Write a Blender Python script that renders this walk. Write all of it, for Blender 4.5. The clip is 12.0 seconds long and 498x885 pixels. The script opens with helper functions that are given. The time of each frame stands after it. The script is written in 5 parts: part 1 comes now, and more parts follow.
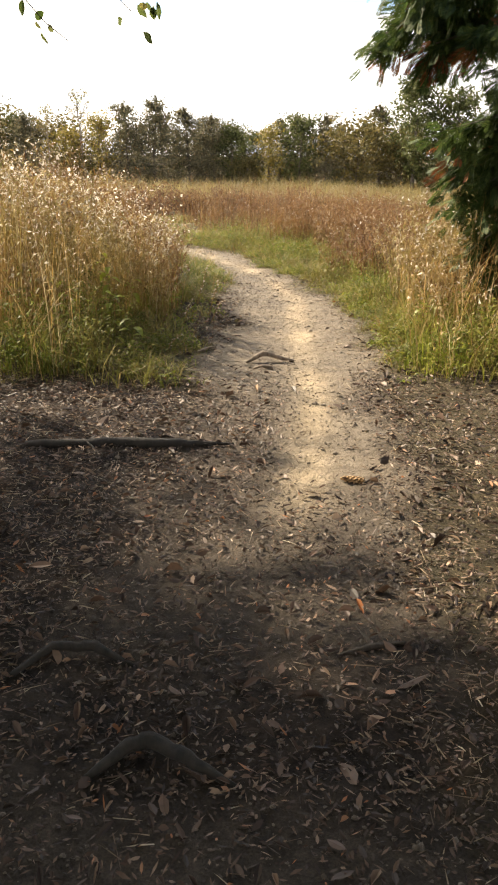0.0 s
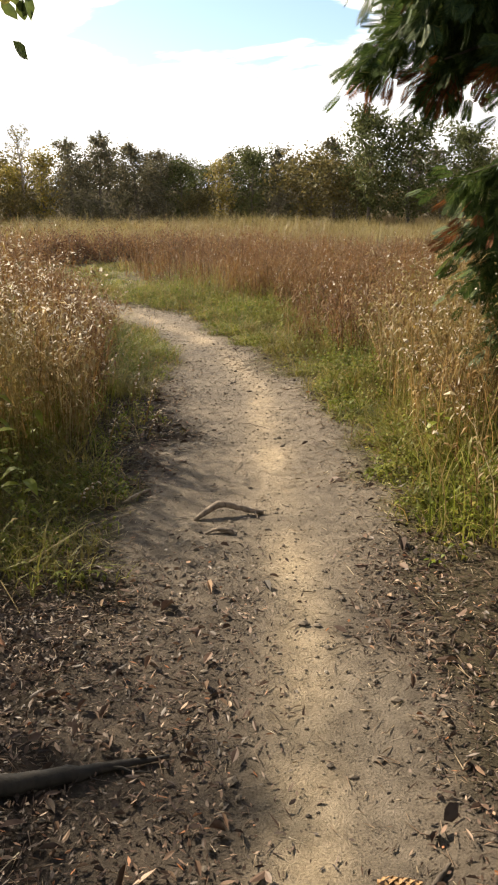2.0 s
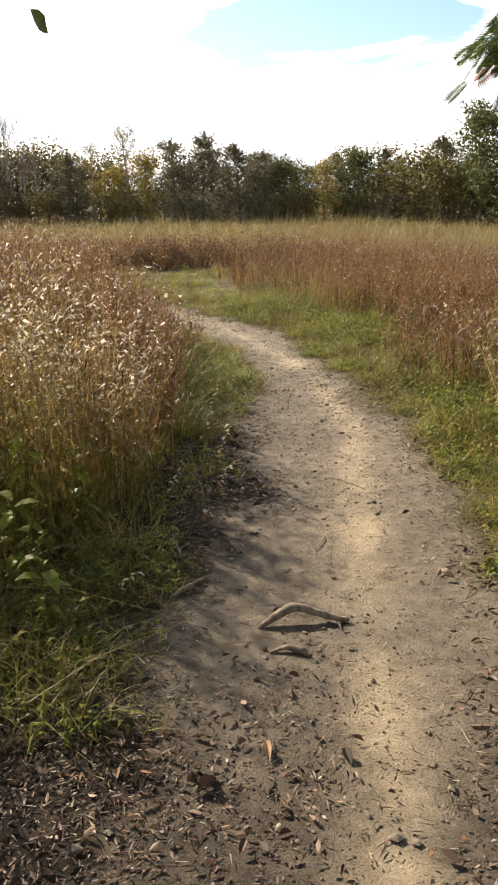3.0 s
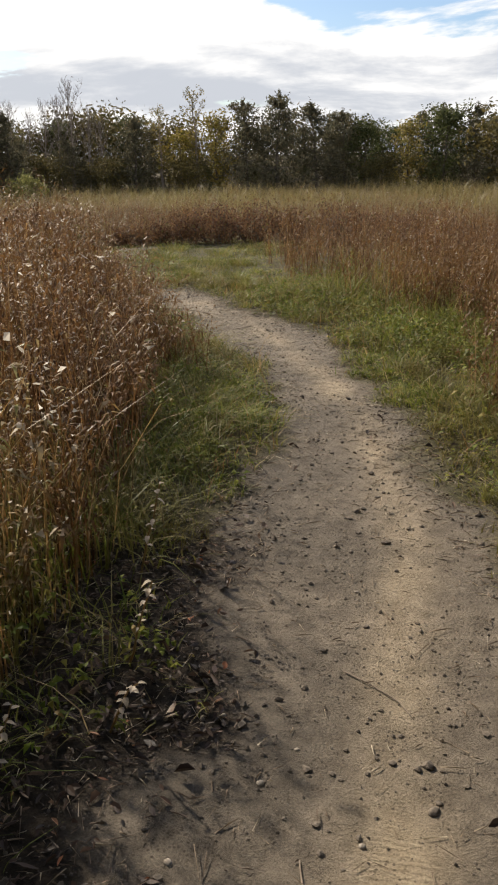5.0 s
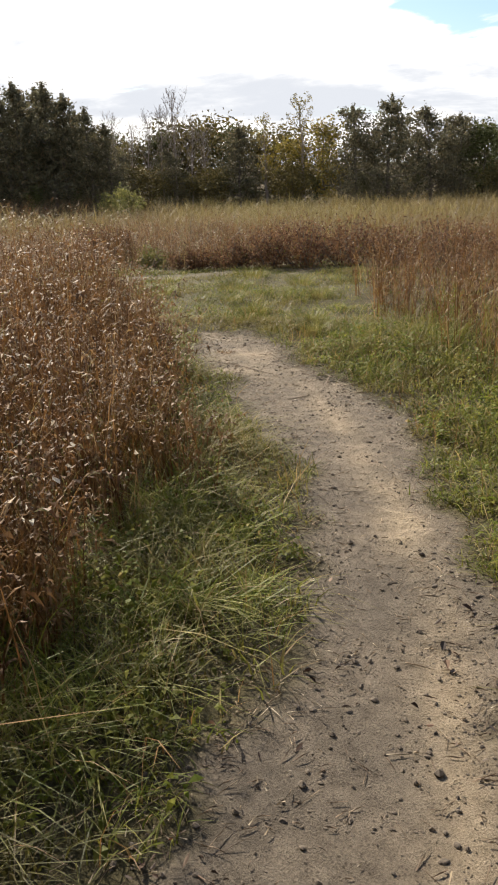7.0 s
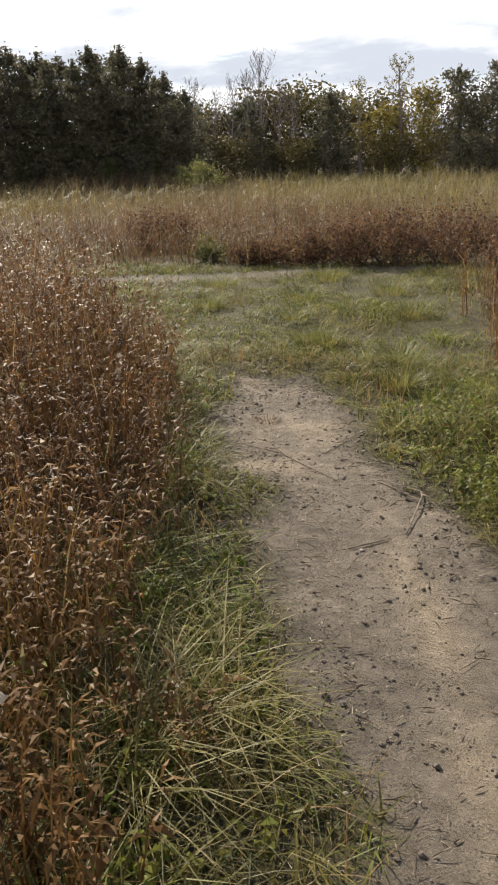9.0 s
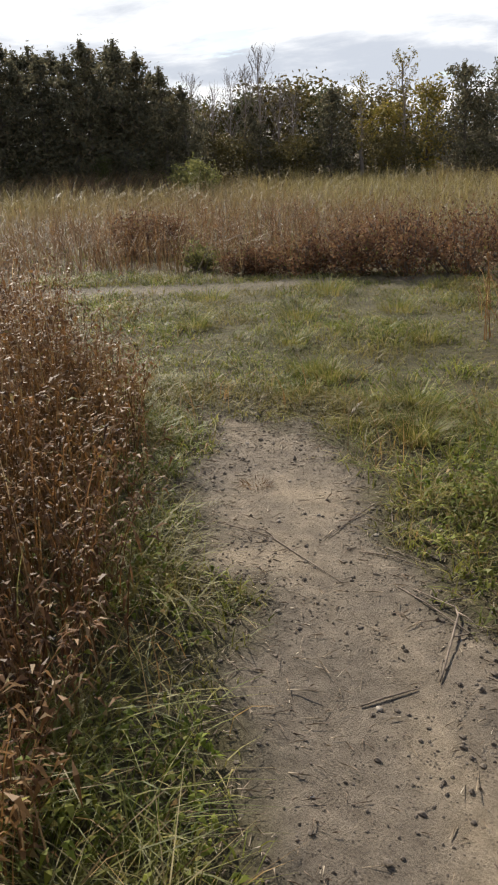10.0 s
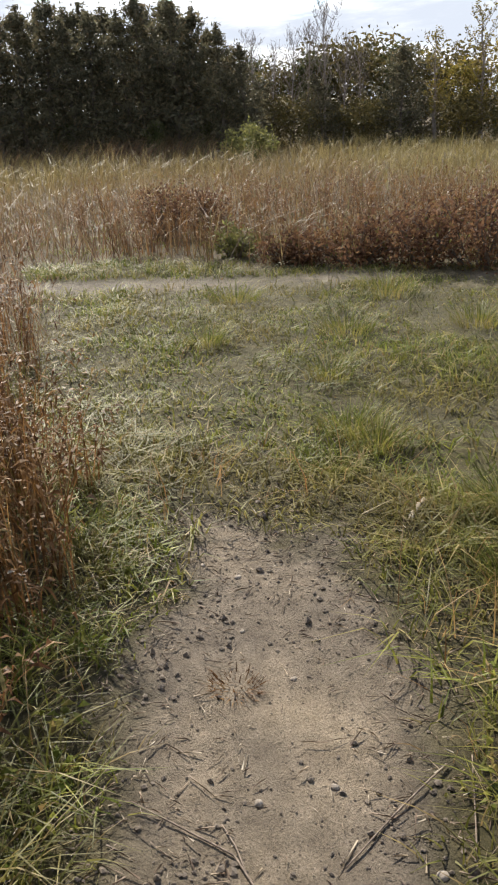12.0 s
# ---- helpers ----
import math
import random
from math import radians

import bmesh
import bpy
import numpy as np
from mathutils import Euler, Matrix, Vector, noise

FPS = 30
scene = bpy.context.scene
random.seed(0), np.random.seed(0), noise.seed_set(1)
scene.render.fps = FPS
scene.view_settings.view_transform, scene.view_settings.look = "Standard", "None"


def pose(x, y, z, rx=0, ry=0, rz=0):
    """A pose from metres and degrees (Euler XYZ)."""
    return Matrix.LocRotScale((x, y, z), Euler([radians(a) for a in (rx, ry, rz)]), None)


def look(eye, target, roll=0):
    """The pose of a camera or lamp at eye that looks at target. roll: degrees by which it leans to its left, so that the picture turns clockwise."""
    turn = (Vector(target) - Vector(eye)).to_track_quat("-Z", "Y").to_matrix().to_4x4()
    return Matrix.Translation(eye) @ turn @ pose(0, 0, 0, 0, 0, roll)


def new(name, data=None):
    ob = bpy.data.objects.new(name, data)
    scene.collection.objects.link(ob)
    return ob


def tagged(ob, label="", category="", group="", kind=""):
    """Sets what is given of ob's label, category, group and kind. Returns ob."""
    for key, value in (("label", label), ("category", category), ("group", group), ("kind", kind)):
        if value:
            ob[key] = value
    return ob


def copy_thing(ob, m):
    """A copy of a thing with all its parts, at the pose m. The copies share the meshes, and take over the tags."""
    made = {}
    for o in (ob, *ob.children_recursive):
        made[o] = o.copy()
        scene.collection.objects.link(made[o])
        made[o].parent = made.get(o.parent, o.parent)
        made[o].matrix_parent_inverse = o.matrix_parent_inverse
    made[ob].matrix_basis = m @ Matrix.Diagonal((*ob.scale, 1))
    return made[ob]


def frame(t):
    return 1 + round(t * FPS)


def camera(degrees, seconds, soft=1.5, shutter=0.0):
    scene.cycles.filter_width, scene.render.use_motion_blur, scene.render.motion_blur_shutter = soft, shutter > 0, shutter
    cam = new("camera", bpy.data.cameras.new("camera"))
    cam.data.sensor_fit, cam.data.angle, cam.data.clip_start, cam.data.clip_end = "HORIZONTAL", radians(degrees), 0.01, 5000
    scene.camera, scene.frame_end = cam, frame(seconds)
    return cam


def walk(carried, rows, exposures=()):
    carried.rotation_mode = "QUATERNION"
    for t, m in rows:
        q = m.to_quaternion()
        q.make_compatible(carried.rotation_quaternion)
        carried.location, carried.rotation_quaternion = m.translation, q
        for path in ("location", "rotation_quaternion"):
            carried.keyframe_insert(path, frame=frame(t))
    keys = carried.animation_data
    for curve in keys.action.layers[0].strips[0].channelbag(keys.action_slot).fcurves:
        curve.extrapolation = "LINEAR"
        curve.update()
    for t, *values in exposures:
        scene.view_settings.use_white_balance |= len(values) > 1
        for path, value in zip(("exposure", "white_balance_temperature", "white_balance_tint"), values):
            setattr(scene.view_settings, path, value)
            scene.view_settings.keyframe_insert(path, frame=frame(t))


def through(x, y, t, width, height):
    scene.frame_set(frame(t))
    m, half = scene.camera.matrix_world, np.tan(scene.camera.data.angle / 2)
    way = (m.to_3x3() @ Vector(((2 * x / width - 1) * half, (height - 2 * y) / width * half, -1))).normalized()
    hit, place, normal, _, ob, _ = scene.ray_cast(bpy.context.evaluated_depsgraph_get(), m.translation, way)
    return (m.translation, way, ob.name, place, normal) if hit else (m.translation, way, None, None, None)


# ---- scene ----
cam = camera(34.0, 12.0, soft=2.1)
PATH = [
    (0, (0.741, 1.539, 1.372), (0.521, 3.412, 0.708), 0.7),
    (0.5, (0.76, 2.128, 1.364), (0.55, 4.039, 0.814), -0.5),
    (1, (0.703, 2.577, 1.447), (0.532, 4.502, 0.932), -1.9),
    (1.5, (0.671, 3.043, 1.498), (0.414, 4.964, 1.003), -0.7),
    (2, (0.564, 3.515, 1.529), (0.438, 5.419, 0.931), -0.4),
    (2.5, (0.604, 3.984, 1.551), (0.266, 5.837, 0.877), -1.7),
    (3, (0.541, 4.473, 1.576), (0.18, 6.347, 0.98), -0.5),
    (3.2, (0.542, 4.68, 1.61), (0.17, 6.551, 1.008), -2.2),
    (4.8, (0.509, 6.625, 1.459), (0.072, 8.489, 0.88), -1.2),
    (5, (0.488, 6.809, 1.471), (-0.057, 8.614, 0.806), -1.1),
    (5.5, (0.399, 7.29, 1.511), (-0.098, 9.124, 0.884), -1.6),
    (6, (0.378, 7.782, 1.481), (-0.273, 9.518, 0.728), -0.9),
    (6.5, (0.327, 8.29, 1.496), (-0.3, 10.065, 0.822), -0.8),
    (7, (0.293, 8.789, 1.509), (-0.505, 10.507, 0.868), -2.1),
    (8.8, (-0.484, 10.957, 1.538), (-1.416, 12.578, 0.829), -1.0),
    (9, (-0.542, 11.139, 1.536), (-1.52, 12.737, 0.839), -2.4),
    (9.5, (-0.757, 11.577, 1.522), (-1.818, 13.14, 0.867), -2.0),
    (10, (-0.978, 12.032, 1.526), (-1.957, 13.629, 0.824), -2.4),
    (10.5, (-1.123, 12.475, 1.491), (-2.214, 13.998, 0.791), -2.1),
    (11, (-1.265, 12.849, 1.505), (-2.277, 14.423, 0.8), -2.2),
    (11.5, (-1.434, 13.277, 1.472), (-2.548, 14.712, 0.637), -1.8),
    (12, (-1.684, 13.653, 1.457), (-2.775, 15.144, 0.691), -2.7),
]
EXPOSURES = [(0.0, 1.78, 7500, 10), (0.5, 1.68, 7300, 10), (1.5, 1.35, 7250, 10), (2.0, 1.28, 7300, 10), (2.5, 1.2, 7200, 10), (3.2, 1.3, 7000, 10), (4.8, 0.6, 6700, 10), (5.5, 0.58, 6600, 10), (7.0, 0.92, 6750, 10), (9.0, 0.8, 6450, 10), (11.0, 0.58, 6400, 10), (11.5, 0.72, 6550, 10), (12.0, 0.94, 6300, 10)]
walk(cam, [(t, look(eye, target, roll)) for t, eye, target, roll in PATH], EXPOSURES)

# ---- world and sun ----
SUN_YAW, SUN_UP = 55.0, 36.0   # degrees to the left of +y, degrees above the horizon


def make_world():
    w = bpy.data.worlds.new("sky")
    scene.world = w
    w.use_nodes = True
    n, l = w.node_tree.nodes, w.node_tree.links
    n.clear()
    out, bg = n.new("ShaderNodeOutputWorld"), n.new("ShaderNodeBackground")
    sky = n.new("ShaderNodeTexSky")
    sky.sky_type, sky.sun_disc = "NISHITA", False
    sky.sun_elevation, sky.sun_rotation = radians(SUN_UP), radians(-SUN_YAW)
    co, sep = n.new("ShaderNodeTexCoord"), n.new("ShaderNodeSeparateXYZ")
    l.new(co.outputs["Generated"], sep.inputs[0])
    up = n.new("ShaderNodeMath")
    up.operation = "MAXIMUM"
    up.inputs[1].default_value = 0.0
    l.new(sep.outputs["Z"], up.inputs[0])
    add = n.new("ShaderNodeMath")
    add.inputs[1].default_value = 0.16
    l.new(up.outputs[0], add.inputs[0])
    flat = n.new("ShaderNodeVectorMath")
    flat.operation = "DIVIDE"
    comb = n.new("ShaderNodeCombineXYZ")
    for k in range(3):
        l.new(add.outputs[0], comb.inputs[k])
    l.new(co.outputs["Generated"], flat.inputs[0])
    l.new(comb.outputs[0], flat.inputs[1])

    def cloud(scale, shift, detail, rough):
        m = n.new("ShaderNodeMapping")
        m.inputs["Location"].default_value = shift
        m.inputs["Scale"].default_value = (1, 1, 0.15)
        l.new(flat.outputs[0], m.inputs[0])
        t = n.new("ShaderNodeTexNoise")
        t.inputs["Scale"].default_value, t.inputs["Detail"].default_value = scale, detail
        t.inputs["Roughness"].default_value, t.inputs["Distortion"].default_value = rough, 0.25
        l.new(m.outputs[0], t.inputs["Vector"])
        return t

    def ramp(src, stops):
        r = n.new("ShaderNodeValToRGB")
        r.color_ramp.interpolation = "EASE"
        for k, (p, c) in enumerate(stops):
            e = r.color_ramp.elements[k] if k < 2 else r.color_ramp.elements.new(p)
            e.position, e.color = p, (*c, 1)
        l.new(src, r.inputs[0])
        return r

    # more blue shows between the clouds overhead than towards the horizon
    thin = n.new("ShaderNodeMath")
    thin.operation = "MULTIPLY_ADD"
    thin.inputs[1].default_value = -0.20
    l.new(up.outputs[0], thin.inputs[0])
    l.new(cloud(0.85, (3.1, 1.2, 0.0), 8, 0.55).outputs["Fac"], thin.inputs[2])
    cover = ramp(thin.outputs[0], [(0.355, (0, 0, 0)), (0.40, (1, 1, 1))])
    shade = ramp(cloud(0.95, (5.2, 9.4, 0.3), 8, 0.6).outputs["Fac"], [(0.42, (9.8, 9.8, 9.8)), (0.62, (5.6, 5.95, 6.6))])
    blue = n.new("ShaderNodeMixRGB")
    blue.blend_type, blue.inputs[0].default_value = "MULTIPLY", 1.0
    blue.inputs[2].default_value = (0.88, 1.0, 1.18, 1)
    l.new(sky.outputs[0], blue.inputs[1])
    mix = n.new("ShaderNodeMixRGB")
    l.new(cover.outputs[0], mix.inputs[0])
    l.new(blue.outputs[0], mix.inputs[1])
    l.new(shade.outputs[0], mix.inputs[2])
    l.new(mix.outputs[0], bg.inputs["Color"])
    bg.inputs["Strength"].default_value = 0.075
    l.new(bg.outputs[0], out.inputs[0])


make_world()
sun = new("sun", bpy.data.lights.new("sun", "SUN"))
sun.data.energy, sun.data.angle, sun.data.color = 5.0, radians(1.2), (1.0, 0.91, 0.77)
_d = Vector((-math.sin(radians(SUN_YAW)) * math.cos(radians(SUN_UP)), math.cos(radians(SUN_YAW)) * math.cos(radians(SUN_UP)), math.sin(radians(SUN_UP))))
sun.matrix_world = look(_d * 60, (0, 0, 0))


# ---- materials ----
def material(name):
    m = bpy.data.materials.new(name)
    m.use_nodes = True
    return m, m.node_tree.nodes, m.node_tree.links, m.node_tree.nodes["Principled BSDF"]


def noise_tex(n, l, scale, detail=4, rough=0.55, vec=None):
    t = n.new("ShaderNodeTexNoise")
    t.inputs["Scale"].default_value, t.inputs["Detail"].default_value, t.inputs["Roughness"].default_value = scale, detail, rough
    l.new(vec or n.new("ShaderNodeTexCoord").outputs["Object"], t.inputs["Vector"])
    return t.outputs["Fac"]


def color_ramp(n, l, src, stops, interp="LINEAR"):
    r = n.new("ShaderNodeValToRGB")
    r.color_ramp.interpolation = interp
    for k, (p, c) in enumerate(stops):
        e = r.color_ramp.elements[k] if k < 2 else r.color_ramp.elements.new(p)
        e.position, e.color = p, (*c, 1)
    l.new(src, r.inputs[0])
    return r.outputs[0]


def mix_color(n, l, fac, a, b, mode="MIX"):
    m = n.new("ShaderNodeMixRGB")
    m.blend_type = mode
    for sock, v in zip(m.inputs, (fac, a, b)):
        if isinstance(v, (int, float)):
            sock.default_value = v
        elif isinstance(v, tuple):
            sock.default_value = (*v, 1)
        else:
            l.new(v, sock)
    return m.outputs[0]


def math_node(n, l, op, a, b=0.0):
    m = n.new("ShaderNodeMath")
    m.operation = op
    for sock, v in zip(m.inputs, (a, b)):
        if isinstance(v, (int, float)):
            sock.default_value = v
        else:
            l.new(v, sock)
    return m.outputs[0]


def bump(n, l, bsdf, height, strength, dist):
    b = n.new("ShaderNodeBump")
    b.inputs["Strength"].default_value, b.inputs["Distance"].default_value = strength, dist
    l.new(height, b.inputs["Height"])
    l.new(b.outputs[0], bsdf.inputs["Normal"])


def leafy(name, stops, through=0.35, rough=0.5, patch=None, gloss=0.3, clump=0.6):
    """Thin plant matter: colour by piece, light passing through it, and patches over metres."""
    m, n, l, bsdf = material(name)
    rnd = n.new("ShaderNodeNewGeometry").outputs["Random Per Island"]
    col = color_ramp(n, l, rnd, stops)
    if patch:
        f = color_ramp(n, l, noise_tex(n, l, patch[0], 3), [(0.42, (0, 0, 0)), (0.6, (1, 1, 1))])
        col = mix_color(n, l, math_node(n, l, "MULTIPLY", f, patch[2]), col, patch[1])
    col = mix_color(n, l, 0.35, col, color_ramp(n, l, noise_tex(n, l, 60, 2), [(0.3, (0.55, 0.55, 0.55)), (0.7, (1.25, 1.25, 1.25))]), "MULTIPLY")
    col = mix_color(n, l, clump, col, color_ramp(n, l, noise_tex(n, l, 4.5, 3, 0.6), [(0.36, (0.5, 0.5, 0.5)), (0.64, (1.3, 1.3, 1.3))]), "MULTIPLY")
    l.new(col, bsdf.inputs["Base Color"])
    bsdf.inputs["Roughness"].default_value = rough
    bsdf.inputs["Specular IOR Level"].default_value = gloss
    tr = n.new("ShaderNodeBsdfTranslucent")
    l.new(col, tr.inputs[0])
    mx = n.new("ShaderNodeMixShader")
    mx.inputs[0].default_value = through
    l.new(bsdf.outputs[0], mx.inputs[1])
    l.new(tr.outputs[0], mx.inputs[2])
    l.new(mx.outputs[0], n["Material Output"].inputs[0])
    return m


def bark(name, a, b, scale=14, rough=0.85):
    m, n, l, bsdf = material(name)
    t = n.new("ShaderNodeTexCoord")
    mp = n.new("ShaderNodeMapping")
    mp.inputs["Scale"].default_value = (1, 1, 0.25)
    l.new(t.outputs["Object"], mp.inputs[0])
    f = noise_tex(n, l, scale, 6, 0.65, mp.outputs[0])
    l.new(color_ramp(n, l, f, [(0.35, a), (0.65, b)]), bsdf.inputs["Base Color"])
    bsdf.inputs["Roughness"].default_value = rough
    bump(n, l, bsdf, f, 0.7, 0.01)
    return m


def ground_material():
    m, n, l, bsdf = material("trail_soil")

    def attr(name):
        a = n.new("ShaderNodeAttribute")
        a.attribute_name = name
        return a.outputs["Fac"]

    fine, mid, big = noise_tex(n, l, 150, 6, 0.75), noise_tex(n, l, 14, 5, 0.6), noise_tex(n, l, 1.7, 4)
    dirt = color_ramp(n, l, mid, [(0.3, (0.115, 0.095, 0.073)), (0.7, (0.215, 0.18, 0.14))])
    sand = color_ramp(n, l, mid, [(0.3, (0.27, 0.215, 0.145)), (0.7, (0.41, 0.335, 0.235))])
    # leaf-litter soil, with part of the trees' shade put into its colour
    shaded_humus = color_ramp(n, l, mid, [(0.35, (0.016, 0.011, 0.008)), (0.7, (0.058, 0.040, 0.028))])
    turf = color_ramp(n, l, mid, [(0.35, (0.058, 0.052, 0.024)), (0.7, (0.115, 0.098, 0.046))])
    straw = color_ramp(n, l, mid, [(0.35, (0.065, 0.05, 0.026)), (0.7, (0.125, 0.092, 0.046))])
    col = mix_color(n, l, attr("far"), turf, straw)
    col = mix_color(n, l, attr("bare"), col, dirt)
    wobble = math_node(n, l, "MULTIPLY", attr("sand"), color_ramp(n, l, big, [(0.3, (0.35, 0.35, 0.35)), (0.6, (1, 1, 1))]))
    col = mix_color(n, l, wobble, col, sand)
    col = mix_color(n, l, attr("litter"), col, shaded_humus)
    col = mix_color(n, l, 0.6, col, color_ramp(n, l, fine, [(0.34, (0.42, 0.41, 0.40)), (0.66, (1.45, 1.45, 1.45))]), "MULTIPLY")
    col = mix_color(n, l, 0.5, col, color_ramp(n, l, big, [(0.3, (0.58, 0.58, 0.6)), (0.7, (1.32, 1.28, 1.24))]), "MULTIPLY")
    grain = n.new("ShaderNodeTexVoronoi")
    grain.inputs["Scale"].default_value = 75
    l.new(n.new("ShaderNodeTexCoord").outputs["Object"], grain.inputs["Vector"])
    pick = math_node(n, l, "MULTIPLY", color_ramp(n, l, grain.outputs["Distance"], [(0.22, (1, 1, 1)), (0.34, (0, 0, 0))]), color_ramp(n, l, noise_tex(n, l, 9, 3), [(0.5, (0, 0, 0)), (0.6, (1, 1, 1))]))
    col = mix_color(n, l, math_node(n, l, "MULTIPLY", pick, 0.75), col, (0.055, 0.042, 0.032))
    l.new(col, bsdf.inputs["Base Color"])
    bsdf.inputs["Roughness"].default_value = 0.9
    bsdf.inputs["Specular IOR Level"].default_value = 0.2
    # tyre tread pressed into the sand
    tread = n.new("ShaderNodeTexWave")
    tread.bands_direction, tread.inputs["Scale"].default_value = "Y", 17.0
    tread.inputs["Distortion"].default_value, tread.inputs["Detail"].default_value, tread.inputs["Detail Scale"].default_value = 3.0, 2.0, 2.5
    l.new(n.new("ShaderNodeTexCoord").outputs["Object"], tread.inputs["Vector"])
    press = math_node(n, l, "MULTIPLY", math_node(n, l, "MULTIPLY", tread.outputs["Fac"], wobble), color_ramp(n, l, noise_tex(n, l, 2.6, 2), [(0.48, (0, 0, 0)), (0.6, (0.16, 0.16, 0.16))]))
    relief = math_node(n, l, "ADD", mid, math_node(n, l, "MULTIPLY", fine, 0.7))
    bump(n, l, bsdf, math_node(n, l, "ADD", relief, press), 1.0, 0.016)
    return m


MAT_SOIL = ground_material()
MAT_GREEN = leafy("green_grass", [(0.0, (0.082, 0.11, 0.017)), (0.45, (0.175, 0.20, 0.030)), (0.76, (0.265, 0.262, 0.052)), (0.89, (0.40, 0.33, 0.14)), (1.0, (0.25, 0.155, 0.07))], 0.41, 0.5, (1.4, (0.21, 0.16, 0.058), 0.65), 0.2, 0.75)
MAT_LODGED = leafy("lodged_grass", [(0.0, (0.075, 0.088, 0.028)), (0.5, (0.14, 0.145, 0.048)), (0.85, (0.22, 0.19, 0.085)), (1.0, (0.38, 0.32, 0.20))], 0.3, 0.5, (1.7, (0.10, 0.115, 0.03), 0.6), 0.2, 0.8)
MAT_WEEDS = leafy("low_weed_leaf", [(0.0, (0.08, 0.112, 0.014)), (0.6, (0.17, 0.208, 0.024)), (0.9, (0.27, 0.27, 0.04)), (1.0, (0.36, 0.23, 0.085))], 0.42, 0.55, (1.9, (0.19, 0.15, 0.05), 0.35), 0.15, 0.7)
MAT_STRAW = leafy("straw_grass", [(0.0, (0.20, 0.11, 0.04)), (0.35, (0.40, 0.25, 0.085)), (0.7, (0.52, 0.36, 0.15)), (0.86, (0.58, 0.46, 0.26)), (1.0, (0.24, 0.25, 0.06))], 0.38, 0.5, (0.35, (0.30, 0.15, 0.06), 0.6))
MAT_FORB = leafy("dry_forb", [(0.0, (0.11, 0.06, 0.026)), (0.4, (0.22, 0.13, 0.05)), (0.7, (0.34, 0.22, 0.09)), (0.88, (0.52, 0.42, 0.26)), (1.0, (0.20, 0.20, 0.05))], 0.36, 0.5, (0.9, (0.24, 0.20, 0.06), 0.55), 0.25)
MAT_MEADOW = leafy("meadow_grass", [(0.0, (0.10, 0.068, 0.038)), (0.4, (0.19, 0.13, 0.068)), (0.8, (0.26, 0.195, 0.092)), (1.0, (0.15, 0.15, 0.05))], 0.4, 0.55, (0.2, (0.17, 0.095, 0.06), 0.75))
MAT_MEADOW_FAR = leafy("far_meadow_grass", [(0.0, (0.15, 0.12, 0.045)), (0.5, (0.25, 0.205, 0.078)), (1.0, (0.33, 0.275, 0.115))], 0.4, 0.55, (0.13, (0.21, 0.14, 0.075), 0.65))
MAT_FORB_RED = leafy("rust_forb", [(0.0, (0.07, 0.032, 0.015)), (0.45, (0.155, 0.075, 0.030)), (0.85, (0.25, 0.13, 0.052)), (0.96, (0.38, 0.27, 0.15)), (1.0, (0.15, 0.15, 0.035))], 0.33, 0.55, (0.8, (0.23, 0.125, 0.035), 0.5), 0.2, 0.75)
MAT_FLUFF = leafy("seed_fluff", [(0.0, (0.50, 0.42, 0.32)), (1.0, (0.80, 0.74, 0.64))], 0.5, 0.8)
# red-brown forb leaf, darkened for the stand's backlit front
MAT_FORB_SHADED = leafy("shaded_forb_leaf", [(0.0, (0.075, 0.042, 0.028)), (0.5, (0.16, 0.085, 0.05)), (0.9, (0.25, 0.145, 0.075)), (1.0, (0.13, 0.14, 0.04))], 0.35, 0.7, None, 0.08)
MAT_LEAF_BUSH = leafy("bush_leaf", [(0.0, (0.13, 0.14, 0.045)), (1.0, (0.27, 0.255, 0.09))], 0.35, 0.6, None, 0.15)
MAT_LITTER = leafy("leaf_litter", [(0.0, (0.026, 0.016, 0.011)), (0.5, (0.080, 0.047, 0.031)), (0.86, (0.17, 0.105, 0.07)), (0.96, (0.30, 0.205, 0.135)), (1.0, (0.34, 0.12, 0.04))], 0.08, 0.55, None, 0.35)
# needles lightened and browned: the veil of glare is put into their colour
MAT_PINE = leafy("hazed_pine_needles", [(0.0, (0.080, 0.080, 0.050)), (0.8, (0.165, 0.15, 0.09)), (1.0, (0.22, 0.165, 0.095))], 0.42, 0.6, None, 0.2, 0.3)
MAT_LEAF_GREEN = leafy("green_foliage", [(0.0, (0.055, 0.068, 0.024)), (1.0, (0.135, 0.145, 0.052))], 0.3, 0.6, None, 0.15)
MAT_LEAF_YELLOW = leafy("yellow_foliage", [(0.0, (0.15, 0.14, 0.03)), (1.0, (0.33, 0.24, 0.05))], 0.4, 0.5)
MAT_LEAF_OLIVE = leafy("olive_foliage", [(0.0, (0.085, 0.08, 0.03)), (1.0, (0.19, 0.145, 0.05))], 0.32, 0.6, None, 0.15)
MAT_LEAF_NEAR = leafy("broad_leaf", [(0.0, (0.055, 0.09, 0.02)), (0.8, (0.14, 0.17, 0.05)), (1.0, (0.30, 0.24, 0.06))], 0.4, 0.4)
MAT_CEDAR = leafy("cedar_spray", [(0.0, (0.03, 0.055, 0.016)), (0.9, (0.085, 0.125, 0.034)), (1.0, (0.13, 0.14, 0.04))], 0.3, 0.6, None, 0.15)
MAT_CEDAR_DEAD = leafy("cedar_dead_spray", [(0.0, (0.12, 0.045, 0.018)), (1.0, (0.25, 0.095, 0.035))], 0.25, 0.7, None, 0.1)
MAT_BARK = bark("grey_brown_bark", (0.06, 0.05, 0.042), (0.15, 0.125, 0.10))
MAT_TWIG = bark("bare_twig", (0.16, 0.13, 0.11), (0.28, 0.24, 0.21), 20)
